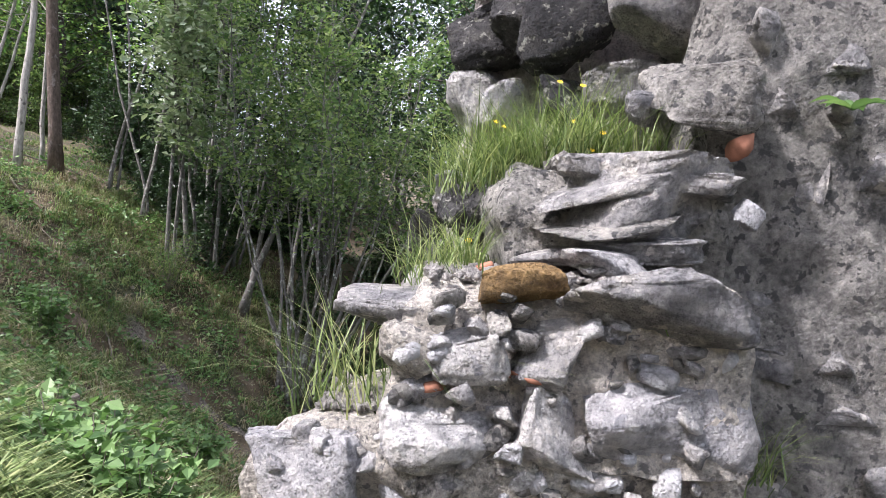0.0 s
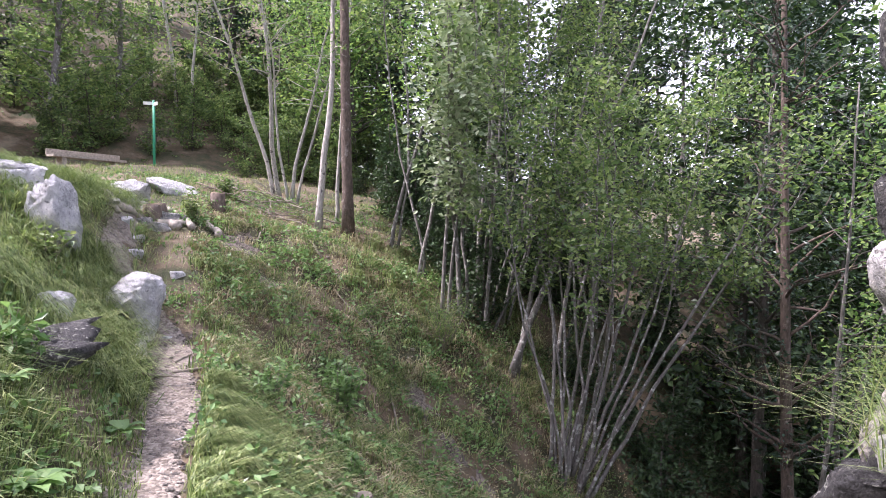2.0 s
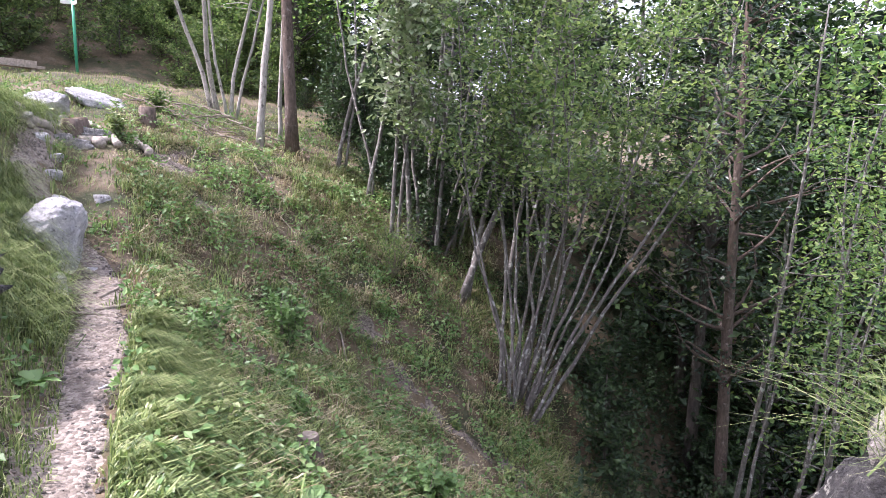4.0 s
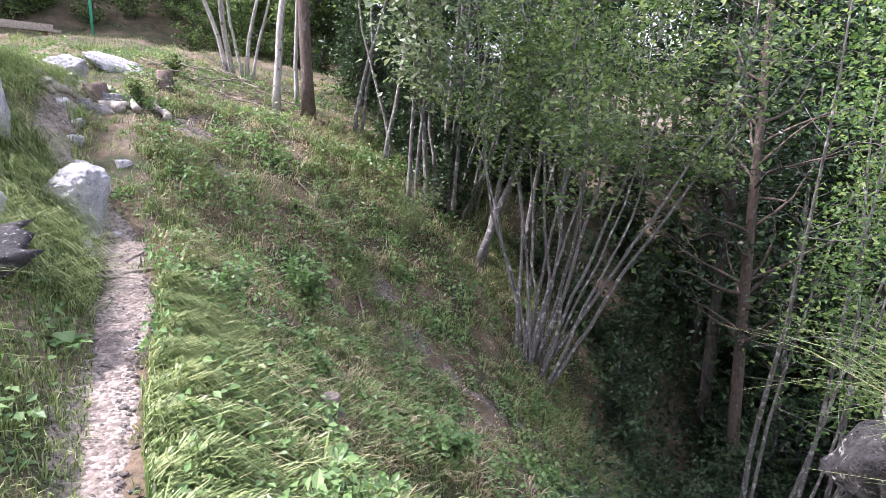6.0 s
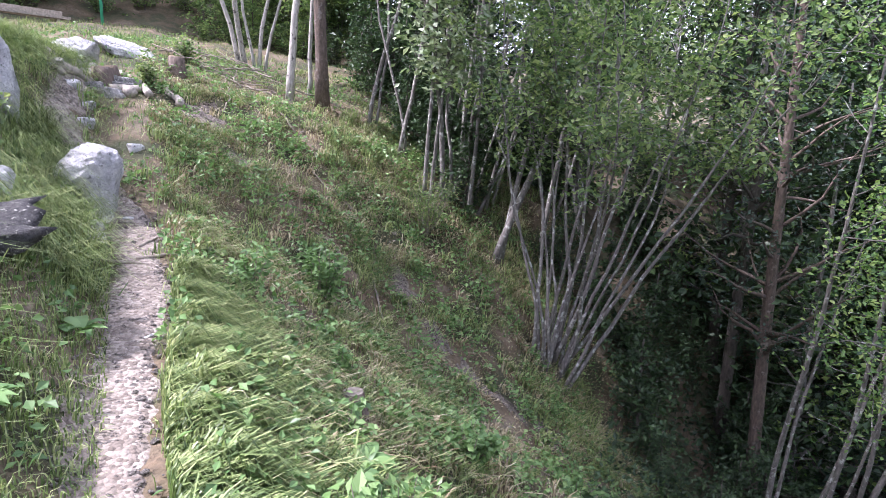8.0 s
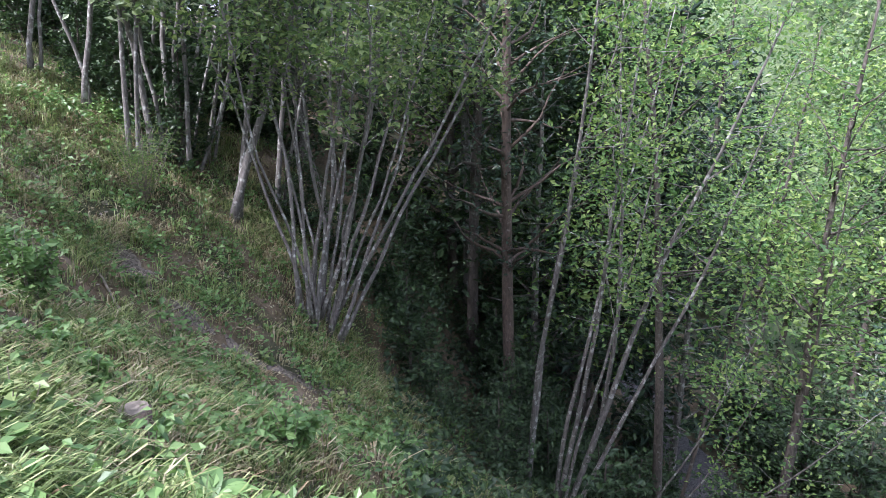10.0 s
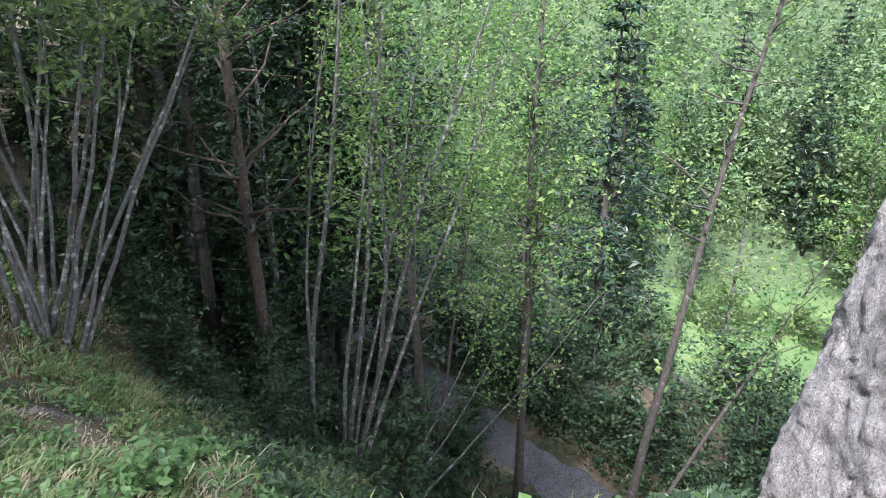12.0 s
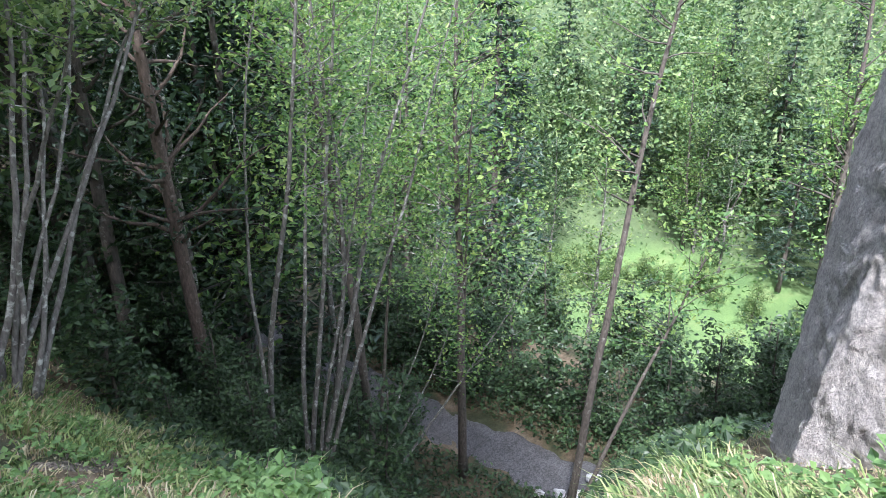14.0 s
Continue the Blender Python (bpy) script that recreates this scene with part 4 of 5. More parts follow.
def tussocks(n, s_range, d_range, per, L, spread, r, patchy=0.3):
    """Roots of many leaning grass tussocks: x, y, length and bend of each blade."""
    ts_, td_ = r.uniform(*s_range, n), r.uniform(*d_range, n)
    tx, ty = xy(ts_, td_)
    ok = off_road(ts_, td_) & ((ts_ > 0.6) | (np.abs(td_ + 0.15) > 0.5)) & (r.uniform(-1.2, 1, n) < patch(tx, ty) + patchy) & ~in_ruin(tx, ty) & (r.random(n) > 1.25 * thin_soil(tx, ty))
    tx, ty = np.repeat(tx[ok], per), np.repeat(ty[ok], per)
    tl = np.repeat(r.uniform(0.6, 1.3, ok.sum()), per)
    m = len(tx)
    ox, oy = r.normal(0, spread, m), r.normal(0, spread, m)
    out = np.stack([ox, oy, np.zeros(m)], 1) / spread * 0.35
    bend = DOWN * r.uniform(0.3, 1.0, (m, 1)) + out
    return tx + ox, ty + oy, L * tl * r.uniform(0.5, 1.2, m), bend


g1 = Geo()
x_, y_, ln, bend = tussocks(2200, (-6, 13), (-4.5, 8.8), 26, 0.27, 0.06, rg)
blades(g1, x_, y_, ln, rg.uniform(0.003, 0.007, len(x_)), bend, rg.uniform(0.4, 1.1, len(x_)), rg)
n = 30000
s_, d_ = rg.uniform(-6, 18, n), rg.uniform(-5, 8.5, n)
x_, y_ = xy(s_, d_)
keep = off_road(s_, d_) & ~in_ruin(x_, y_)
x_, y_ = x_[keep], y_[keep]
blades(g1, x_, y_, rg.uniform(0.05, 0.16, len(x_)), rg.uniform(0.003, 0.006, len(x_)), rg.normal(0, 0.4, (len(x_), 3)) * [1, 1, 0], rg.uniform(0.3, 1.0, len(x_)), rg)
n = 16000
s_, d_ = rg.uniform(-4.5, 1.6, n), rg.uniform(-1.5, -0.23, n)
x_, y_ = xy(s_, d_)
blades(g1, x_, y_, rg.uniform(0.05, 0.15, n) * (1 + 0.3 * patch(x_, y_)), rg.uniform(0.003, 0.006, n), rg.normal(0, 0.45, (n, 3)) * [1, 1, 0], rg.uniform(0.3, 1.0, n), rg)
tagged(part("grass", g1, M_GRASS, None), "rough green hillside grass in leaning tussocks", "grass", kind="stuff")
# fuller tussocks on the open slope, green and straw-coloured
for name_, mat_, num, per, L_, lab_ in (("slope_grass", M_GRASS, 3700, 26, 0.25, "thick leaning green tussocks covering the slope"), ("straw_grass", M_DRY, 2900, 20, 0.24, "bleached straw-coloured tussocks between the green grass")):
    g1 = Geo()
    x_, y_, ln, bend = tussocks(num, (-2.5, 8.5), (0.3, 7.2), per, L_, 0.055, rg, -0.1)
    arching(g1, x_, y_, ln, rg.uniform(0.003, 0.007, len(x_)), bend, rg.uniform(0.6, 1.3, len(x_)), rg)
    tagged(part(name_, g1, mat_, None), lab_, "grass", kind="stuff")
# rank grass on the upper bank
g1 = Geo()
x_, y_, ln, bend = tussocks(1500, (0.6, 7), (-3.2, -0.4), 28, 0.38, 0.06, rg, 1.0)
arching(g1, x_, y_, ln, rg.uniform(0.003, 0.006, len(x_)), bend, rg.uniform(0.6, 1.2, len(x_)), rg)
x_, y_, ln, bend = tussocks(420, (-3.2, 0.6), (-3.0, -0.8), 24, 0.26, 0.06, rg, 1.0)
blades(g1, x_, y_, ln, rg.uniform(0.003, 0.006, len(x_)), bend, rg.uniform(0.6, 1.2, len(x_)), rg)
tagged(part("bank_grass", g1, M_GRASS, None), "rank green grass hanging over the upper bank", "grass", kind="stuff")
# lush long grass along the lower lip of the path
n = 30000
s_, d_ = rg.uniform(-4.8, 1.2, n), 0.25 + np.abs(rg.normal(0, 0.42, n)) * rg.uniform(0.4, 1.3, n)
d_ = d_ + path_d(s_)
x_, y_ = xy(s_, d_)
g1 = Geo()
clump = 0.75 + 0.4 * np.sin(x_ * 9 + y_ * 4) * np.sin(y_ * 11 - x_ * 3)
arching(g1, x_, y_, rg.uniform(0.12, 0.42, n) * clump, rg.uniform(0.003, 0.006, n), DOWN * rg.uniform(0.3, 1.1, (n, 1)) + rg.normal(0, 0.25, (n, 3)) * [1, 1, 0], rg.uniform(0.5, 1.2, n), rg)
tagged(part("long_grass", g1, M_GRASS, None), "lush long green grass beside the footpath", "grass", kind="stuff")
# dry blades and leaf litter
n = 28000
s_, d_ = rg.uniform(-6, 13, n), rg.uniform(-4, 8.5, n)
x_, y_ = xy(s_, d_)
keep = off_road(s_, d_) & (rg.uniform(-1, 1.1, n) > patch(x_, y_)) & (rg.random(n) > thin_soil(x_, y_))
x_, y_ = x_[keep], y_[keep]
g1 = Geo()
blades(g1, x_, y_, rg.uniform(0.05, 0.2, len(x_)), rg.uniform(0.002, 0.005, len(x_)), DOWN * 1.2, rg.uniform(0.7, 1.2, len(x_)), rg)
m = 26000
s_, d_ = rg.uniform(-4, 10, m), rg.uniform(0.2, 8.0, m)
xx, yy = xy(s_, d_)
keep = off_road(s_, d_) | (rg.random(m) < 0.4)
xx, yy = xx[keep], yy[keep]
leaves(g1, np.stack([xx, yy, height(xx, yy) + 0.012], 1), up_normals(len(xx), rg, 0.5), rg.uniform(0.02, 0.06, len(xx)), rg, 0.5)
tagged(part("litter", g1, M_DRY, None), "dry straw and fallen leaves on the slope", "litter", kind="stuff")
# low broad-leaved herbs in drifts
n = 105000
s_, d_ = rg.uniform(-5, 12, n), rg.uniform(-4, 8.5, n)
x_, y_ = xy(s_, d_)
drift = np.sin(x_ * 2.6 - y_ * 1.4) * np.sin(y_ * 2.2 + x_ * 0.9 + 2)
keep = off_road(s_, d_) & (rg.uniform(-0.2, 1.1, n) < drift) & ~in_ruin(x_, y_)
x_, y_ = x_[keep], y_[keep]
g1 = Geo()
leaves(g1, np.stack([x_, y_, height(x_, y_) + rg.uniform(0.02, 0.2, len(x_))], 1), up_normals(len(x_), rg, 0.6), rg.uniform(0.03, 0.09, len(x_)), rg, 0.65)
tagged(part("herbs", g1, M_HERB, None), "low broad-leaved herbs in drifts over the slope", "herbs", kind="stuff")
# larger-leaved herbs in loose clumps
g1 = Geo()
n = 560
s_, d_ = rg.uniform(-2.5, 7.5, n), rg.uniform(0.35, 7.0, n)
x_, y_ = xy(s_, d_)
keep = off_road(s_, d_) & ~in_ruin(x_, y_) & (np.sin(x_ * 3.1 + y_ * 1.7) * np.sin(y_ * 3.7 - x_ * 1.2) > -0.25)
x_, y_ = np.repeat(x_[keep], 26), np.repeat(y_[keep], 26)
x_, y_ = x_ + rg.normal(0, 0.1, len(x_)), y_ + rg.normal(0, 0.1, len(x_))
leaves(g1, np.stack([x_, y_, height(x_, y_) + rg.uniform(0.05, 0.26, len(x_))], 1), up_normals(len(x_), rg, 0.45), rg.uniform(0.045, 0.1, len(x_)), rg, 0.6)
tagged(part("leafy_herbs", g1, M_HERB, None), "clumps of fresh green broad-leaved herbs on the slope", "herbs", kind="stuff")
# gully undergrowth, its leaf colour darkened to stand in for shade
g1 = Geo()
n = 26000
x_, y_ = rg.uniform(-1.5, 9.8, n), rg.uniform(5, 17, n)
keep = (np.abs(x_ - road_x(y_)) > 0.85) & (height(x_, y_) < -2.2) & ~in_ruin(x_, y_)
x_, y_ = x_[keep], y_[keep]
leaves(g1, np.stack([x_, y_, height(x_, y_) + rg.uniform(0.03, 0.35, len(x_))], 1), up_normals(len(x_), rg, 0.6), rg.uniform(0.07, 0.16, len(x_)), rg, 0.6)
tagged(part("gully_herbs", g1, M_LEAF_PAINTED_SHADE, None), "low undergrowth in the gully, its shade put into dark leaf colour", "herbs", kind="stuff")


# ---- rocks along the path and on the knoll ----
def on_ground(x, y, up=0.0):
    return (x, y, float(height(x, y)) + up)


rock("boulder", on_ground(-6.59, 6.04, 0.16), (0.72, 0.62, 0.8), (6, 10, 40), M_LIME, 451, "white weathered limestone boulder beside the path steps", "rock", rough=0.15)
rock("boulder", on_ground(-7.46, 5.91, 0.22), (0.44, 0.46, 0.98), (0, -12, 20), M_LIME, 402, "upright pale fissured limestone boulder on the bank", "rock", rough=0.2)
rock("boulder", on_ground(-8.6, 6.0, 0.1), (1.1, 0.6, 0.5), (0, 4, 60), M_LIME, 403, "flat pale limestone slab on top of the bank", "rock", rough=0.16)
rock("boulder", (-5.78, 4.57, 1.34), (0.34, 0.3, 0.42), (0, 24, 30), M_LIME, 404, "small white limestone jutting out of the bank", "rock", rough=0.18)
# dark stone on this ledge stands in for the shade of its hollow
rock("rock_outcrop", (-5.3, 3.6, 1.16), (1.5, 0.7, 0.26), (14, -14, 48), M_DARKSTONE, 405, "layered rock ledge overhung by grass, darkened for its shaded hollow", "rock", rough=0.22)
rock("boulder", on_ground(-5.9, 5.55, 0.05), (0.2, 0.16, 0.3), (0, 0, 20), M_LIME, 406, "small pale stone at the foot of the bank", "rock")
rock("boulder", on_ground(-10.4, 10.6, 0.08), (0.95, 0.5, 0.4), (0, 5, 45), M_LIME, 407, "long pale boulder on the rim of the knoll", "rock", rough=0.16)
rock("boulder", on_ground(-10.0, 9.2, 0.12), (0.55, 0.45, 0.42), (0, 0, 10), M_LIME, 408, "grey boulder on the knoll among cut logs", "rock")
rock("boulder", (-16.1, 9.0, 3.6), (1.2, 1.6, 2.0), (0, 0, 0), M_LIME, 409, "tall grassy grey rock beside the bench", "rock", rough=0.2)
for q, (x, y, sx, sz) in enumerate(((-7.45, 6.95, 0.34, 0.1), (-7.95, 7.4, 0.24, 0.14), (-7.25, 7.5, 0.2, 0.14), (-7.05, 6.8, 0.22, 0.08), (-8.3, 7.75, 0.3, 0.12), (-6.2, 6.3, 0.14, 0.1), (-8.6, 7.8, 0.25, 0.15), (-4.22, 4.42, 0.12, 0.05), (-5.8, 6.05, 0.12, 0.06))):
    rock("step_stone", on_ground(x, y, -0.01), (sx, sx * 0.7, sz), (4, 3, 40 * q), M_LIME, 420 + q, "pale stone trodden into the rising path", "stone", level=3, group="stones in the path")
for q, (x, y, sx) in enumerate(((5.9, 8.3, 0.45), (6.2, 8.8, 0.3), (6.0, 9.2, 0.25), (6.6, 8.2, 0.3))):
    rock("road_stone", on_ground(x, y, 0.1), (sx, sx * 0.8, sx * 0.7), (0, 0, 50 * q), M_LIME, 440 + q, "white stone at the edge of the gravel road", "stone", level=3, group="stones by the road")

# pebbles of the path
rp = np.random.default_rng(131)
gp = Geo()
v1, f1 = ICO[1]
for _ in range(4200):
    s_ = rp.uniform(-4, 6)
    d_ = rp.normal(0, 0.13) + float(path_d(s_))
    x, y = xy(s_, d_)
    sz = rp.uniform(0.006, 0.02) * (1.8 if rp.random() < 0.06 else 1)
    gp.add(v1 * rp.uniform(0.6, 1.2, (len(v1), 1)) * sz * rp.uniform(0.6, 1.3, 3) * [1, 1, 0.6] + [x, y, float(height(x, y)) + 0.012], f1)
tagged(part("pebbles", gp, M_PEBBLE, None), "pale angular pebbles scattered over the path", "pebbles", kind="stuff")
# washed-out patches of bare soil on the slope
M_SCREE = gravel_mat("washed_soil", (0.06, 0.05, 0.042), (0.2, 0.175, 0.15))


def soil_patch(x, y, long, wide, turn, seed):
    r = np.random.default_rng(seed)
    gg, pts = Geo(), []
    n, rings = 36, 7
    ph = r.uniform(0, 6.28, 4)
    ca, sa = math.cos(radians(turn)), math.sin(radians(turn))
    for q in range(rings):
        u = q / (rings - 1)
        for w in range(n):
            a = 2 * math.pi * w / n
            rad = u * (1 + 0.25 * math.sin(2 * a + ph[0]) + 0.2 * math.sin(5 * a + ph[1]) + 0.12 * math.sin(9 * a + ph[2]))
            px, py = math.cos(a) * rad * long, math.sin(a) * rad * wide
            X_, Y_ = x + px * ca - py * sa, y + px * sa + py * ca
            pts.append((X_, Y_, float(height(X_, Y_)) + 0.035 - 0.08 * u ** 3 + r.normal(0, 0.008)))
    f = [[q * n + w, q * n + (w + 1) % n, (q + 1) * n + (w + 1) % n, (q + 1) * n + w] for q in range(rings - 1) for w in range(n)]
    gg.add(pts, f)
    tagged(part("soil_patch", gg, M_SCREE, None, smooth=True), "washed-out patch of bare grey-brown soil", "soil", kind="structure")


for q, (x, y, a, b, t) in enumerate(((-4.53, 9.6, 0.42, 0.3, -30), (-3.85, 9.38, 0.4, 0.16, -20), (-3.35, 9.3, 0.36, 0.2, -25), (-2.8, 9.38, 0.4, 0.2, 10), (-2.2, 9.6, 0.46, 0.26, -30), (-1.4, 9.3, 0.42, 0.26, -40), (-6.9, 9.0, 0.3, 0.2, 20), (-7.9, 9.6, 0.4, 0.3, 40), (-8.3, 9.9, 0.5, 0.3, 60), (-9.0, 11.6, 0.6, 0.3, 30), (-6.1, 6.1, 0.3, 0.2, 40))):
    soil_patch(x, y, a * 0.85, b, t, 810 + q)


# small stones washed out on the worn soil
gp = Geo()
for _ in range(2600):
    s_, d_ = rp.uniform(-2, 8.5), rp.uniform(0.5, 5.5)
    x, y = xy(s_, d_)
    if rp.random() > 0.12 + thin_soil(x, y):
        continue
    sz = rp.uniform(0.008, 0.028) * (2.0 if rp.random() < 0.05 else 1)
    gp.add(v1 * rp.uniform(0.6, 1.2, (len(v1), 1)) * sz * rp.uniform(0.6, 1.3, 3) * [1, 1, 0.7] + [x, y, float(height(x, y)) + 0.012], f1)
tagged(part("slope_stones", gp, M_PEBBLE, None), "small pale stones washed out of the worn slope", "pebbles", kind="stuff")


# ---- signpost, bench, stumps, logs ----
def box_geo(size, bevel=0.006):
    bm = bmesh.new()
    bmesh.ops.create_cube(bm, size=1.0)
    bmesh.ops.scale(bm, vec=size, verts=bm.verts)
    bmesh.ops.bevel(bm, geom=bm.edges[:], offset=bevel, segments=2, affect="EDGES")
    me = bpy.data.meshes.new("box")
    bm.to_mesh(me)
    bm.free()
    return me


def box_part(name, size, at, turn, mat, parent, label="", bevel=0.006):
    me = box_geo(size, bevel)
    me.materials.append(mat)
    ob = part(name, me, mat, parent, label)
    ob.matrix_local = pose(*at, *turn)
    return ob


PX, PY = -16.3, 15.75
post = thing("signpost", pose(*on_ground(PX, PY)), "slim green metal signpost with small pale arrow boards", "signpost")
gpole = Geo()
tube(gpole, [(0, 0, -0.3), (0, 0, 1.0), (0, 0, 2.0)], [0.04, 0.04, 0.04], 12)
part("pole", gpole, M_GREENPAINT, post, smooth=True)
gcap = Geo()
tube(gcap, [(0, 0, 2.0), (0, 0, 2.03)], [0.046, 0.02], 12)
part("cap", gcap, M_GREENPAINT, post)
box_part("sign_board", (0.34, 0.02, 0.1), (-0.13, -0.05, 1.93), (0, 0, 40), M_SIGNWHITE, post)
box_part("sign_board", (0.3, 0.02, 0.1), (0.12, -0.05, 1.9), (0, 0, -20), M_SIGNWHITE, post)

BA = math.degrees(math.atan2(1.74, 0.16))
bench = thing("bench", pose(-16.1, 13.3, float(height(-16.1, 13.3)) - 0.12, 0, 0, BA), "simple weathered plank bench on short posts", "bench")
box_part("seat", (2.1, 0.34, 0.07), (0, 0, 0.34), (0, 0, 0), M_WOOD, bench)
box_part("backrest", (2.1, 0.05, 0.16), (0, 0.17, 0.44), (8, 0, 0), M_WOOD, bench)
for q in (-0.75, 0.75):
    box_part("leg", (0.12, 0.26, 0.5), (q, 0, 0.08), (0, 0, 0), M_WOOD, bench)


def stump(x, y, rad, tall, seed, label, cut=M_CUT):
    r = np.random.default_rng(seed)
    t = thing("tree_stump", pose(*on_ground(x, y), r.normal(0, 4), r.normal(0, 4), 0), label, "stump")
    gg = Geo()
    tube(gg, [(0, 0, -0.2), (0, 0, 0.0), (0, 0, tall * 0.5), (0, 0, tall)], [rad * 1.5, rad * 1.25, rad * 1.02, rad], 14)
    gg.v[0] += r.normal(0, rad * 0.05, gg.v[0].shape)
    part("bark", gg, M_BARK_PINE, t, smooth=True)
    g2 = Geo()
    tube(g2, [(0, 0, tall - 0.01), (0, 0, tall + 0.012)], [rad * 0.93, rad * 0.9], 14)
    part("cut_face", g2, cut, t)


stump(-9.3, 10.6, 0.14, 0.26, 501, "short sawn tree stump on the rim of the knoll")
stump(-9.0, 8.75, 0.15, 0.32, 502, "sawn stump among cut logs on the knoll")
stump(-9.15, 9.05, 0.12, 0.24, 503, "smaller sawn stump beside cut logs")
stump(-3.3, 5.7, 0.1, 0.2, 504, "small rotten sawn stump on the slope", M_TWIG)
rl = np.random.default_rng(511)


def stick(name, x, y, ang, L, rad, mat, label, category, lift=0.03, group=""):
    p = np.array([x, y, 0.0])
    d = np.array([math.cos(radians(ang)), math.sin(radians(ang)), 0])
    line = []
    for u in np.linspace(-0.5, 0.5, 7):
        c = p + d * L * u + rl.normal(0, L * 0.015, 3)
        line.append((c[0] - x, c[1] - y, float(height(c[0], c[1])) - float(height(x, y)) + lift))
    gg = Geo()
    tube(gg, line, np.linspace(rad, rad * 0.55, 7), 7)
    ob = part(name, gg, mat, None, smooth=True)
    ob.matrix_world = pose(x, y, float(height(x, y)))
    tagged(ob, label, category, group)


for q in range(16):
    stick("cut_log", rl.normal(-8.9, 0.45), rl.normal(8.6, 0.45), rl.uniform(0, 180), rl.uniform(0.35, 0.8), rl.uniform(0.045, 0.09), M_WOOD, "weathered cut log in a heap on the knoll", "log", 0.06, "cut logs")
for q, (x, y, a, L) in enumerate(((-8.7, 11.2, 130, 1.6), (-8.2, 10.6, 110, 0.9), (-7.6, 11.2, 150, 1.2), (-9.2, 12.1, 20, 1.3), (-9.5, 12.3, 150, 1.1), (-8.8, 12.3, 60, 1.2), (-9.9, 12.6, 100, 1.0), (-8.4, 12.4, 10, 1.4), (-5.25, 8.87, 10, 0.55), (-4.6, 8.9, 130, 0.7), (-4.0, 9.2, 60, 0.5), (-6.0, 10.2, 170, 0.8))):
    stick("dead_branch", x, y, a, L, 0.016, M_TWIG, "bare dead branch lying on the slope", "branch", 0.05, "dead branches")
for q in range(10):
    rock("rubble_stone", on_ground(rl.normal(-8.9, 0.45), rl.normal(8.45, 0.45), 0.04), (rl.uniform(0.2, 0.45), rl.uniform(0.18, 0.3), rl.uniform(0.12, 0.26)), (0, 8 * math.sin(q), 47 * q), M_WALLSTONE, 470 + q, "grey broken stone in the heap on the knoll", "stone", level=4, group="stones of the heap")
for q in range(26):
    stick("dead_branch", rl.normal(-9.7, 0.7), rl.normal(12.9, 0.7), rl.uniform(0, 180), rl.uniform(0.6, 1.6), rl.uniform(0.008, 0.018), M_TWIG, "thin dead branch in a brush heap under the birches", "branch", rl.uniform(0.03, 0.2), "brush heap")
for x, y, a, L in ((-5.32, 5.35, 20, 0.4), (-5.55, 5.85, 100, 0.3), (-5.2, 5.65, 60, 0.45), (-6.9, 6.95, 10, 0.5)):
    stick("root", x, y, a, L, 0.02, M_TWIG, "exposed root crossing the worn path", "root", 0.02, "roots in the path")


# ---- bushes and single plants ----
def bush(x, y, wide, tall, n, size, mat, seed, label, name="bush", category="bush", stems=14, aspect=0.62):
    r = np.random.default_rng(seed)
    t = thing(name, pose(*on_ground(x, y)), label, category)
    wood, crown = Geo(), Geo()
    per = max(4, n // stems)
    for _ in range(stems):
        a = r.uniform(0, 2 * np.pi)
        out = r.uniform(0.1, 1.0)
        b = wander((0, 0, -0.03), (math.cos(a) * out * wide / tall, math.sin(a) * out * wide / tall, 1), tall * r.uniform(0.6, 1.1), 6, 0.12, 0.02, r)
        tube(wood, b, np.linspace(0.008, 0.002, 6), 4, False)
        u = r.uniform(0.25, 1, per) * 4.99
        kk = u.astype(int)
        c = b[kk] + (b[kk + 1] - b[kk]) * (u - kk)[:, None] + r.normal(0, wide * 0.09, (per, 3))
        leaves(crown, c, up_normals(per, r, 0.5), size * r.uniform(0.6, 1.3, per), r, aspect)
    tagged(part("branchwork", wood, M_TWIG, t), kind="stuff")
    part("foliage", crown, mat, t)
    return t


bush(-4.7, 7.6, 0.42, 0.75, 620, 0.085, M_HERB, 601, "leafy green shrub standing on the slope", stems=20)
bush(-4.6, 6.02, 0.3, 0.5, 360, 0.075, M_HERB, 602, "small leafy shrub on the slope near the path")
bush(-2.5, 6.65, 0.45, 0.6, 560, 0.085, M_HERB, 603, "low green shrub on the steep slope", stems=18)
bush(-4.2, 6.7, 0.4, 0.25, 220, 0.08, M_HERB, 604, "low spreading green herb patch")
bush(-3.42, 4.65, 0.25, 0.3, 180, 0.07, M_GRASS, 605, "pale green seedling in the long grass")
bush(-8.67, 9.3, 0.35, 0.55, 400, 0.08, M_GRASS, 606, "bright green shrub beside the log heap")
bush(-10.2, 11.9, 0.55, 0.6, 520, 0.07, M_LEAF, 607, "dark green shrub on the rim of the knoll")
bush(-5.87, 10.4, 0.25, 0.35, 220, 0.06, M_LEAF, 608, "dark small shrub on the slope")
bush(-4.85, 11.4, 0.8, 1.25, 1900, 0.055, M_LEAF, 609, "twiggy half-dead conifer sapling", "sapling", "bush", 26, 0.25)
bush(-4.75, 3.55, 0.3, 0.5, 170, 0.11, M_HERB, 610, "broad-leaved shoots under the rock ledge", stems=9, aspect=0.45)
bush(-6.9, 5.35, 0.35, 0.5, 260, 0.08, M_GRASS, 611, "light green shrub on the bank")
bush(-2.1, 3.85, 0.5, 0.6, 900, 0.07, M_HERB, 612, "dense leafy shrub below the path", stems=22)
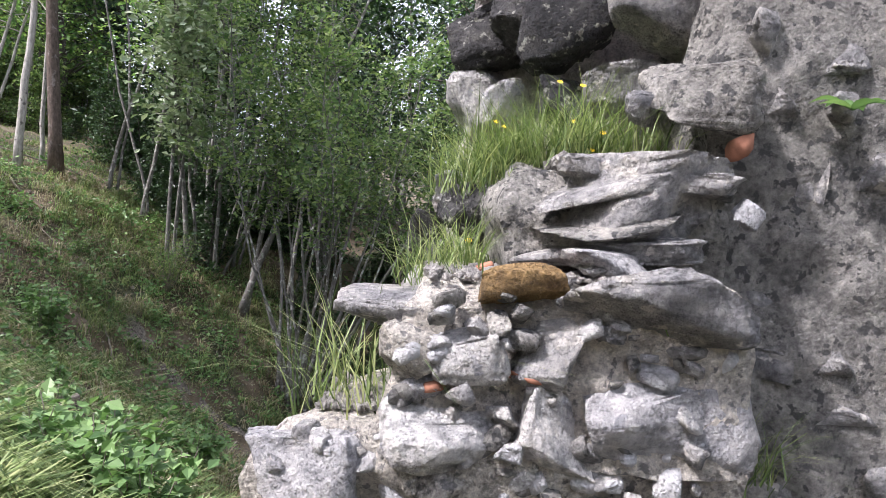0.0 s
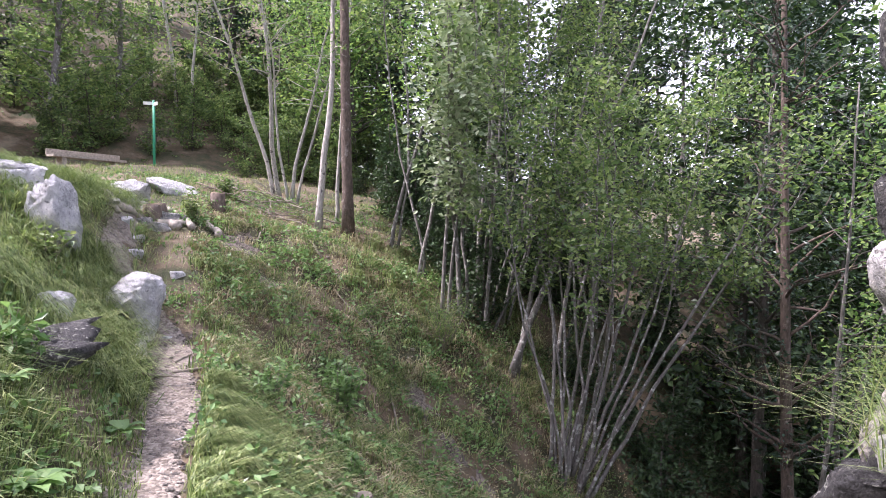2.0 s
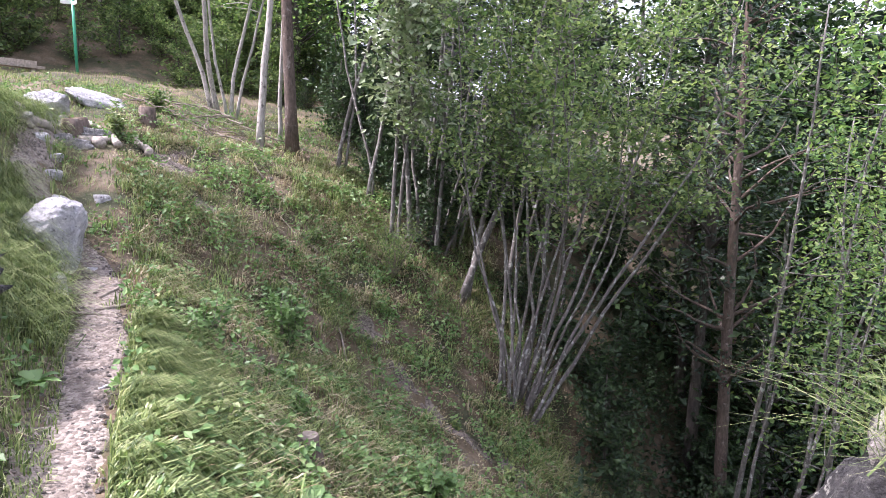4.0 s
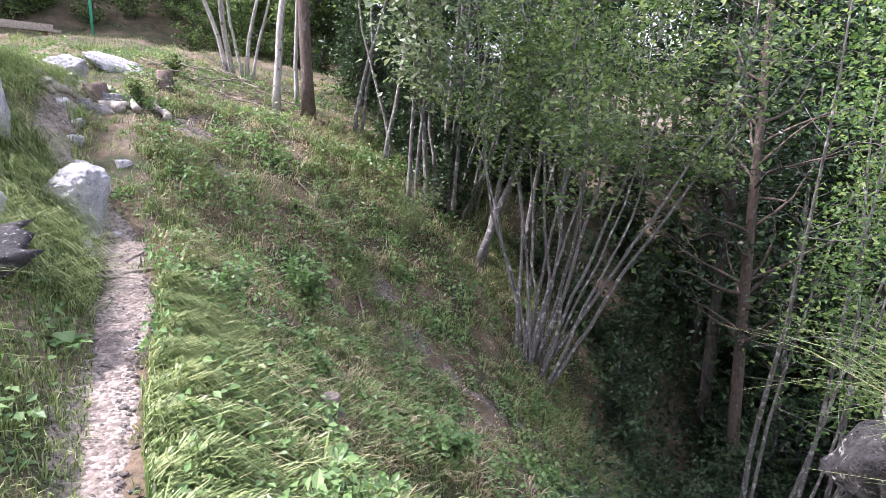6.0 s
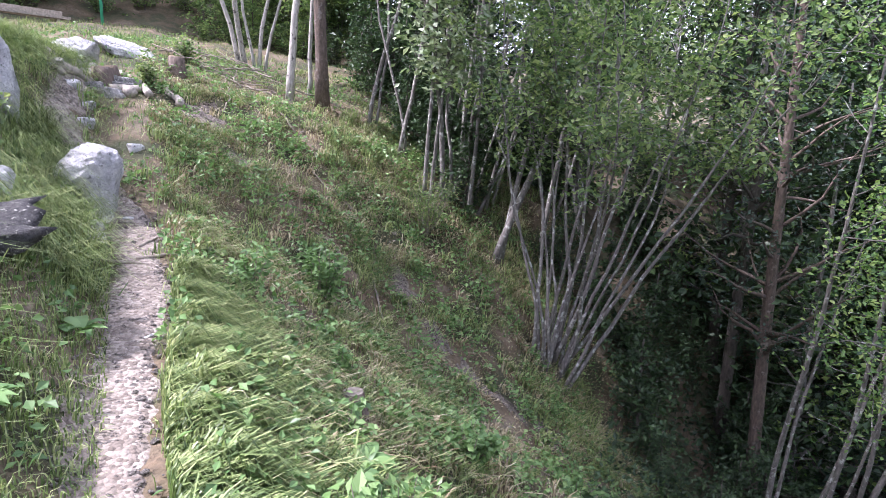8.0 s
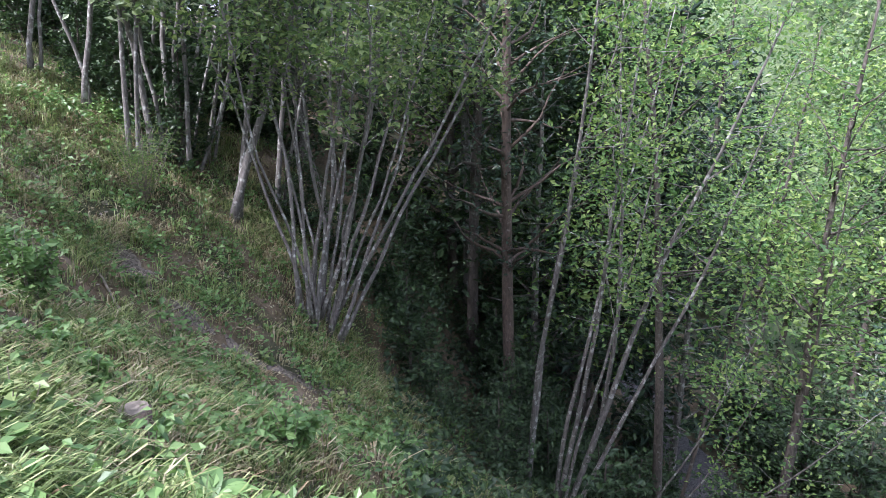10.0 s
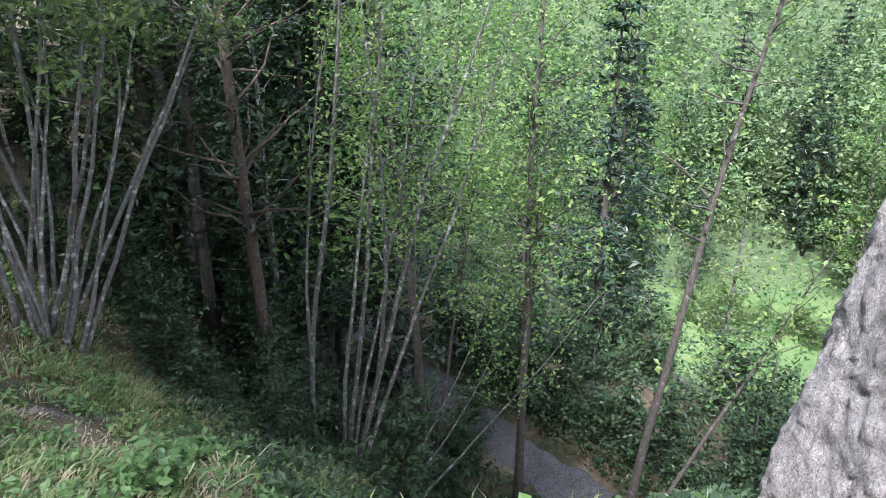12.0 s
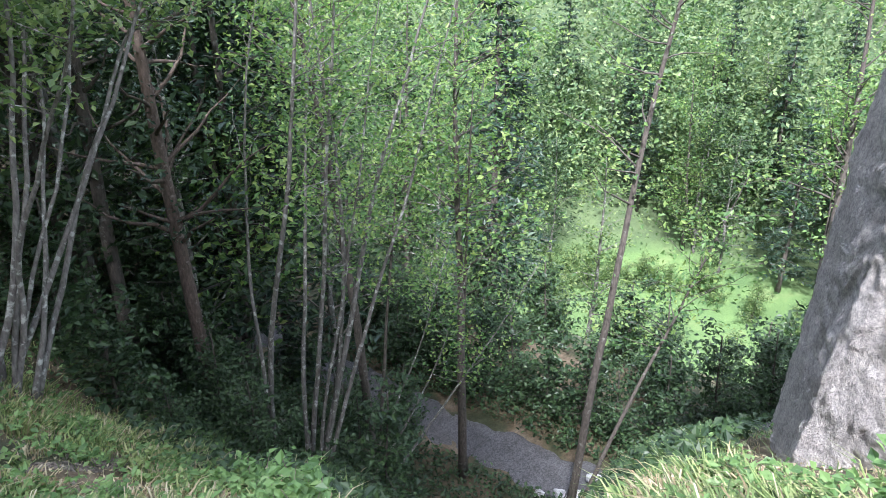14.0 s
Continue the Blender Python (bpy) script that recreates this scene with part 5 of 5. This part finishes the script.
bush(-1.5, 3.2, 0.35, 0.5, 420, 0.07, M_HERB, 613, "leafy shrub at the foot of the ruin")
bush(-1.6, 3.0, 0.42, 0.6, 760, 0.085, M_HERB, 619, "leafy shrub on the lip of the slope", stems=20)
bush(-2.05, 3.25, 0.4, 0.5, 620, 0.085, M_HERB, 620, "leafy shrub below the footpath", stems=18)
bush(-1.2, 2.7, 0.3, 0.55, 380, 0.08, M_HERB, 621, "leafy shoots beside the broken wall", stems=12)
bush(-3.0, 5.0, 0.4, 0.45, 300, 0.08, M_HERB, 614, "green shrub on the slope below the path")
bush(-3.72, 6.2, 0.35, 0.35, 240, 0.08, M_HERB, 615, "low green shrub in the grass")
bush(-1.6, 8.3, 0.4, 0.45, 320, 0.08, M_HERB, 616, "green shrub above the gully")
bush(-2.2, 9.3, 0.3, 0.3, 200, 0.07, M_GRASS, 617, "yellowish green herb by the alder stool")
bush(-2.9, 8.1, 0.35, 0.3, 220, 0.07, M_HERB, 618, "low herbs beside the bare soil")
for q in range(26):
    s_, d_ = rl.uniform(-1.5, 7), rl.uniform(0.5, 7)
    bush(*xy(s_, d_), rl.uniform(0.12, 0.28), rl.uniform(0.15, 0.35), int(rl.uniform(60, 150)), rl.uniform(0.05, 0.085), (M_HERB, M_HERB, M_GRASS, M_LEAF)[q % 4], 640 + q, "small leafy seedling among the slope's grass", "seedling", "plant", 8)


def rosette(x, y, n, size, seed, mat, label, z=None, tall=0.12):
    """Large arching leaves from one root."""
    r = np.random.default_rng(seed)
    gg = Geo()
    for q in range(n):
        a = q * 2.4 + r.normal(0, 0.2)
        d = np.array([math.cos(a), math.sin(a), 0])
        sd_ = np.array([-d[1], d[0], 0])
        L = size * r.uniform(0.7, 1.15)
        rise = r.uniform(0.4, 1.1)
        rows = []
        for u in np.linspace(0, 1, 7):
            c = d * L * u + np.array([0, 0, tall + L * rise * (u - 0.75 * u * u)])
            w = L * 0.24 * math.sin(min(1, u * 1.06 + 0.04) * math.pi) ** 0.8 + 0.002
            rows += [c - sd_ * w + [0, 0, w * 0.3], c, c + sd_ * w + [0, 0, w * 0.3]]
        f = []
        for u in range(6):
            b = u * 3
            f += [[b, b + 1, b + 4, b + 3], [b + 1, b + 2, b + 5, b + 4]]
        gg.add(rows, f)
    me = gg.mesh("leafy_plant", mat, True)
    ob = new("leafy_plant", me)
    zz = float(height(x, y)) if z is None else z
    ob.matrix_world = pose(x, y, zz)
    return tagged(ob, label, "plant")


rosette(-3.6, 2.85, 22, 0.17, 701, M_HERB, "broad-leaved rosette plant beside the path")
rosette(-4.3, 3.2, 14, 0.14, 702, M_HERB, "broad-leaved rosette plant on the bank")
rosette(-2.59, 4.5, 8, 0.2, 703, M_HERB, "pale big-leaved plant below the path")
rosette(-3.45, 5.5, 7, 0.15, 704, M_HERB, "pale green plant beside the small stump")
rosette(-4.3, 4.0, 9, 0.16, 705, M_HERB, "low leafy plant on the bank")
rosette(-1.75, 3.5, 8, 0.13, 706, M_HERB, "big-leaved plant below the ruin")


# ---- growth on the ruin ----
def tussock(x, y, z, n, L, seed, label, spread=0.06, droop=1.2):
    r = np.random.default_rng(seed)
    gg = Geo()
    for _ in range(n):
        a = r.uniform(0, 2 * np.pi)
        d = np.array([math.cos(a), math.sin(a), 0])
        sd_ = np.array([-d[1], d[0], 0]) * r.uniform(0.0015, 0.0034)
        p = r.normal(0, spread, 3) * [1, 1, 0.2]
        ll, out = L * r.uniform(0.5, 1.25), r.uniform(0.25, 1.15 * droop + 0.1)
        rows = []
        for u in (0, 0.35, 0.7, 1.0):
            c = p + d * ll * out * u ** 1.6 + np.array([0, 0, ll * (u - 0.45 * out * u * u)])
            w = 1 - u * 0.9
            rows += [c - sd_ * w, c + sd_ * w]
        gg.add(rows, [[0, 1, 3, 2], [2, 3, 5, 4], [4, 5, 7, 6]])
    ob = new("grass_tussock", gg.mesh("grass_tussock", M_GRASS))
    ob.matrix_world = pose(x, y, z)
    return tagged(ob, label, "grass", "grass on the ruin")


for q, (x, y, z, n, L) in enumerate(((0.05, 1.95, 1.37, 170, 0.2), (-0.02, 1.85, 1.36, 70, 0.16), (0.3, 2.2, 1.7, 240, 0.24), (0.18, 2.3, 1.68, 220, 0.22), (0.42, 2.1, 1.72, 200, 0.22), (0.5, 2.28, 1.74, 200, 0.24), (0.12, 2.15, 1.62, 140, 0.2),
                                     (0.62, 2.12, 1.75, 120, 0.2), (0.25, 2.45, 1.75, 160, 0.22), (-0.14, 1.62, 1.06, 40, 0.26), (-0.2, 1.7, 1.03, 40, 0.3), (-0.3, 1.8, 1.0, 36, 0.28), (0.0, 1.75, 1.37, 40, 0.12), (0.05, 2.62, 1.62, 150, 0.24), (0.1, 2.78, 1.64, 160, 0.24), (0.2, 2.6, 1.7, 130, 0.22), (0.9, 1.9, 0.8, 100, 0.2))):
    tussock(x, y, z - 0.02, int(n * 1.15), L * 1.35, 720 + q, "tuft of fresh green grass growing on the broken wall")


def flower(x, y, z, tall, seed, mat, label):
    r = np.random.default_rng(seed)
    t = thing("flower", pose(x, y, z), label, "flower", "flowers on the ruin")
    gs = Geo()
    top = np.array([r.normal(0, 0.02), r.normal(0, 0.02), tall])
    tube(gs, [(0, 0, 0), top * 0.5 + [0.006, 0, 0], top], [0.0015] * 3, 5)
    part("stalk", gs, M_HERB, t)
    gh = Geo()
    n = 12
    a = np.linspace(0, 2 * np.pi, n, endpoint=False)
    nrm = np.array([0.1, -0.6, 0.8]) / np.linalg.norm([0.1, -0.6, 0.8])
    e1 = np.cross(nrm, [1.0, 0, 0])
    e1 /= np.linalg.norm(e1)
    e2 = np.cross(nrm, e1)
    for w in a:
        d = e1 * math.cos(w) + e2 * math.sin(w)
        s2 = np.cross(nrm, d) * 0.0035
        gh.add([top, top + d * 0.006 + s2, top + d * 0.013 + nrm * 0.002, top + d * 0.006 - s2], [[0, 1, 2, 3]])
    part("petals", gh, mat, t)


for q, (x, y, z, h) in enumerate(((0.38, 2.3, 1.85, 0.2), (0.45, 2.25, 1.86, 0.17), (0.4, 2.2, 1.75, 0.16), (0.5, 2.1, 1.72, 0.14), (0.2, 2.35, 1.72, 0.18), (0.22, 2.4, 1.73, 0.19), (0.08, 2.0, 1.4, 0.1), (0.47, 2.05, 1.7, 0.1))):
    flower(x, y, z - 0.05, h, 740 + q, M_YELLOW, "small yellow composite flower growing on the wall")
flower(0.5, 1.44, 1.33, 0.06, 760, M_VIOLET, "small violet bellflower on the wall face")
flower(0.52, 1.44, 1.28, 0.06, 761, M_VIOLET, "small violet bellflower on the wall face")
rosette(1.15, 1.85, 7, 0.11, 765, M_HERB, "fern-like green plant in a wall joint", 1.85, 0.02)

# rubble crumbs on the broken shelves
gr = Geo()
for _ in range(2200):
    x, y = rp.uniform(-0.08, 0.7), rp.uniform(1.57, 2.1)
    z = 1.375 if y < 1.86 else 1.69
    x = max(x, 0.34) if y > 1.86 else max(x, -0.02)
    if rp.random() < 0.3:
        x, y, z = rp.uniform(-0.3, -0.02), rp.uniform(1.6, 1.9), 1.03
    sz = rp.uniform(0.004, 0.014) * (2.2 if rp.random() < 0.05 else 1)
    gr.add(v1 * rp.uniform(0.6, 1.2, (len(v1), 1)) * sz + [x, y, z + 0.005], f1)
tagged(part("rubble", gr, M_MORTAR, None), "crumbs of mortar and small stones on the wall's broken shelves", "rubble", kind="stuff")
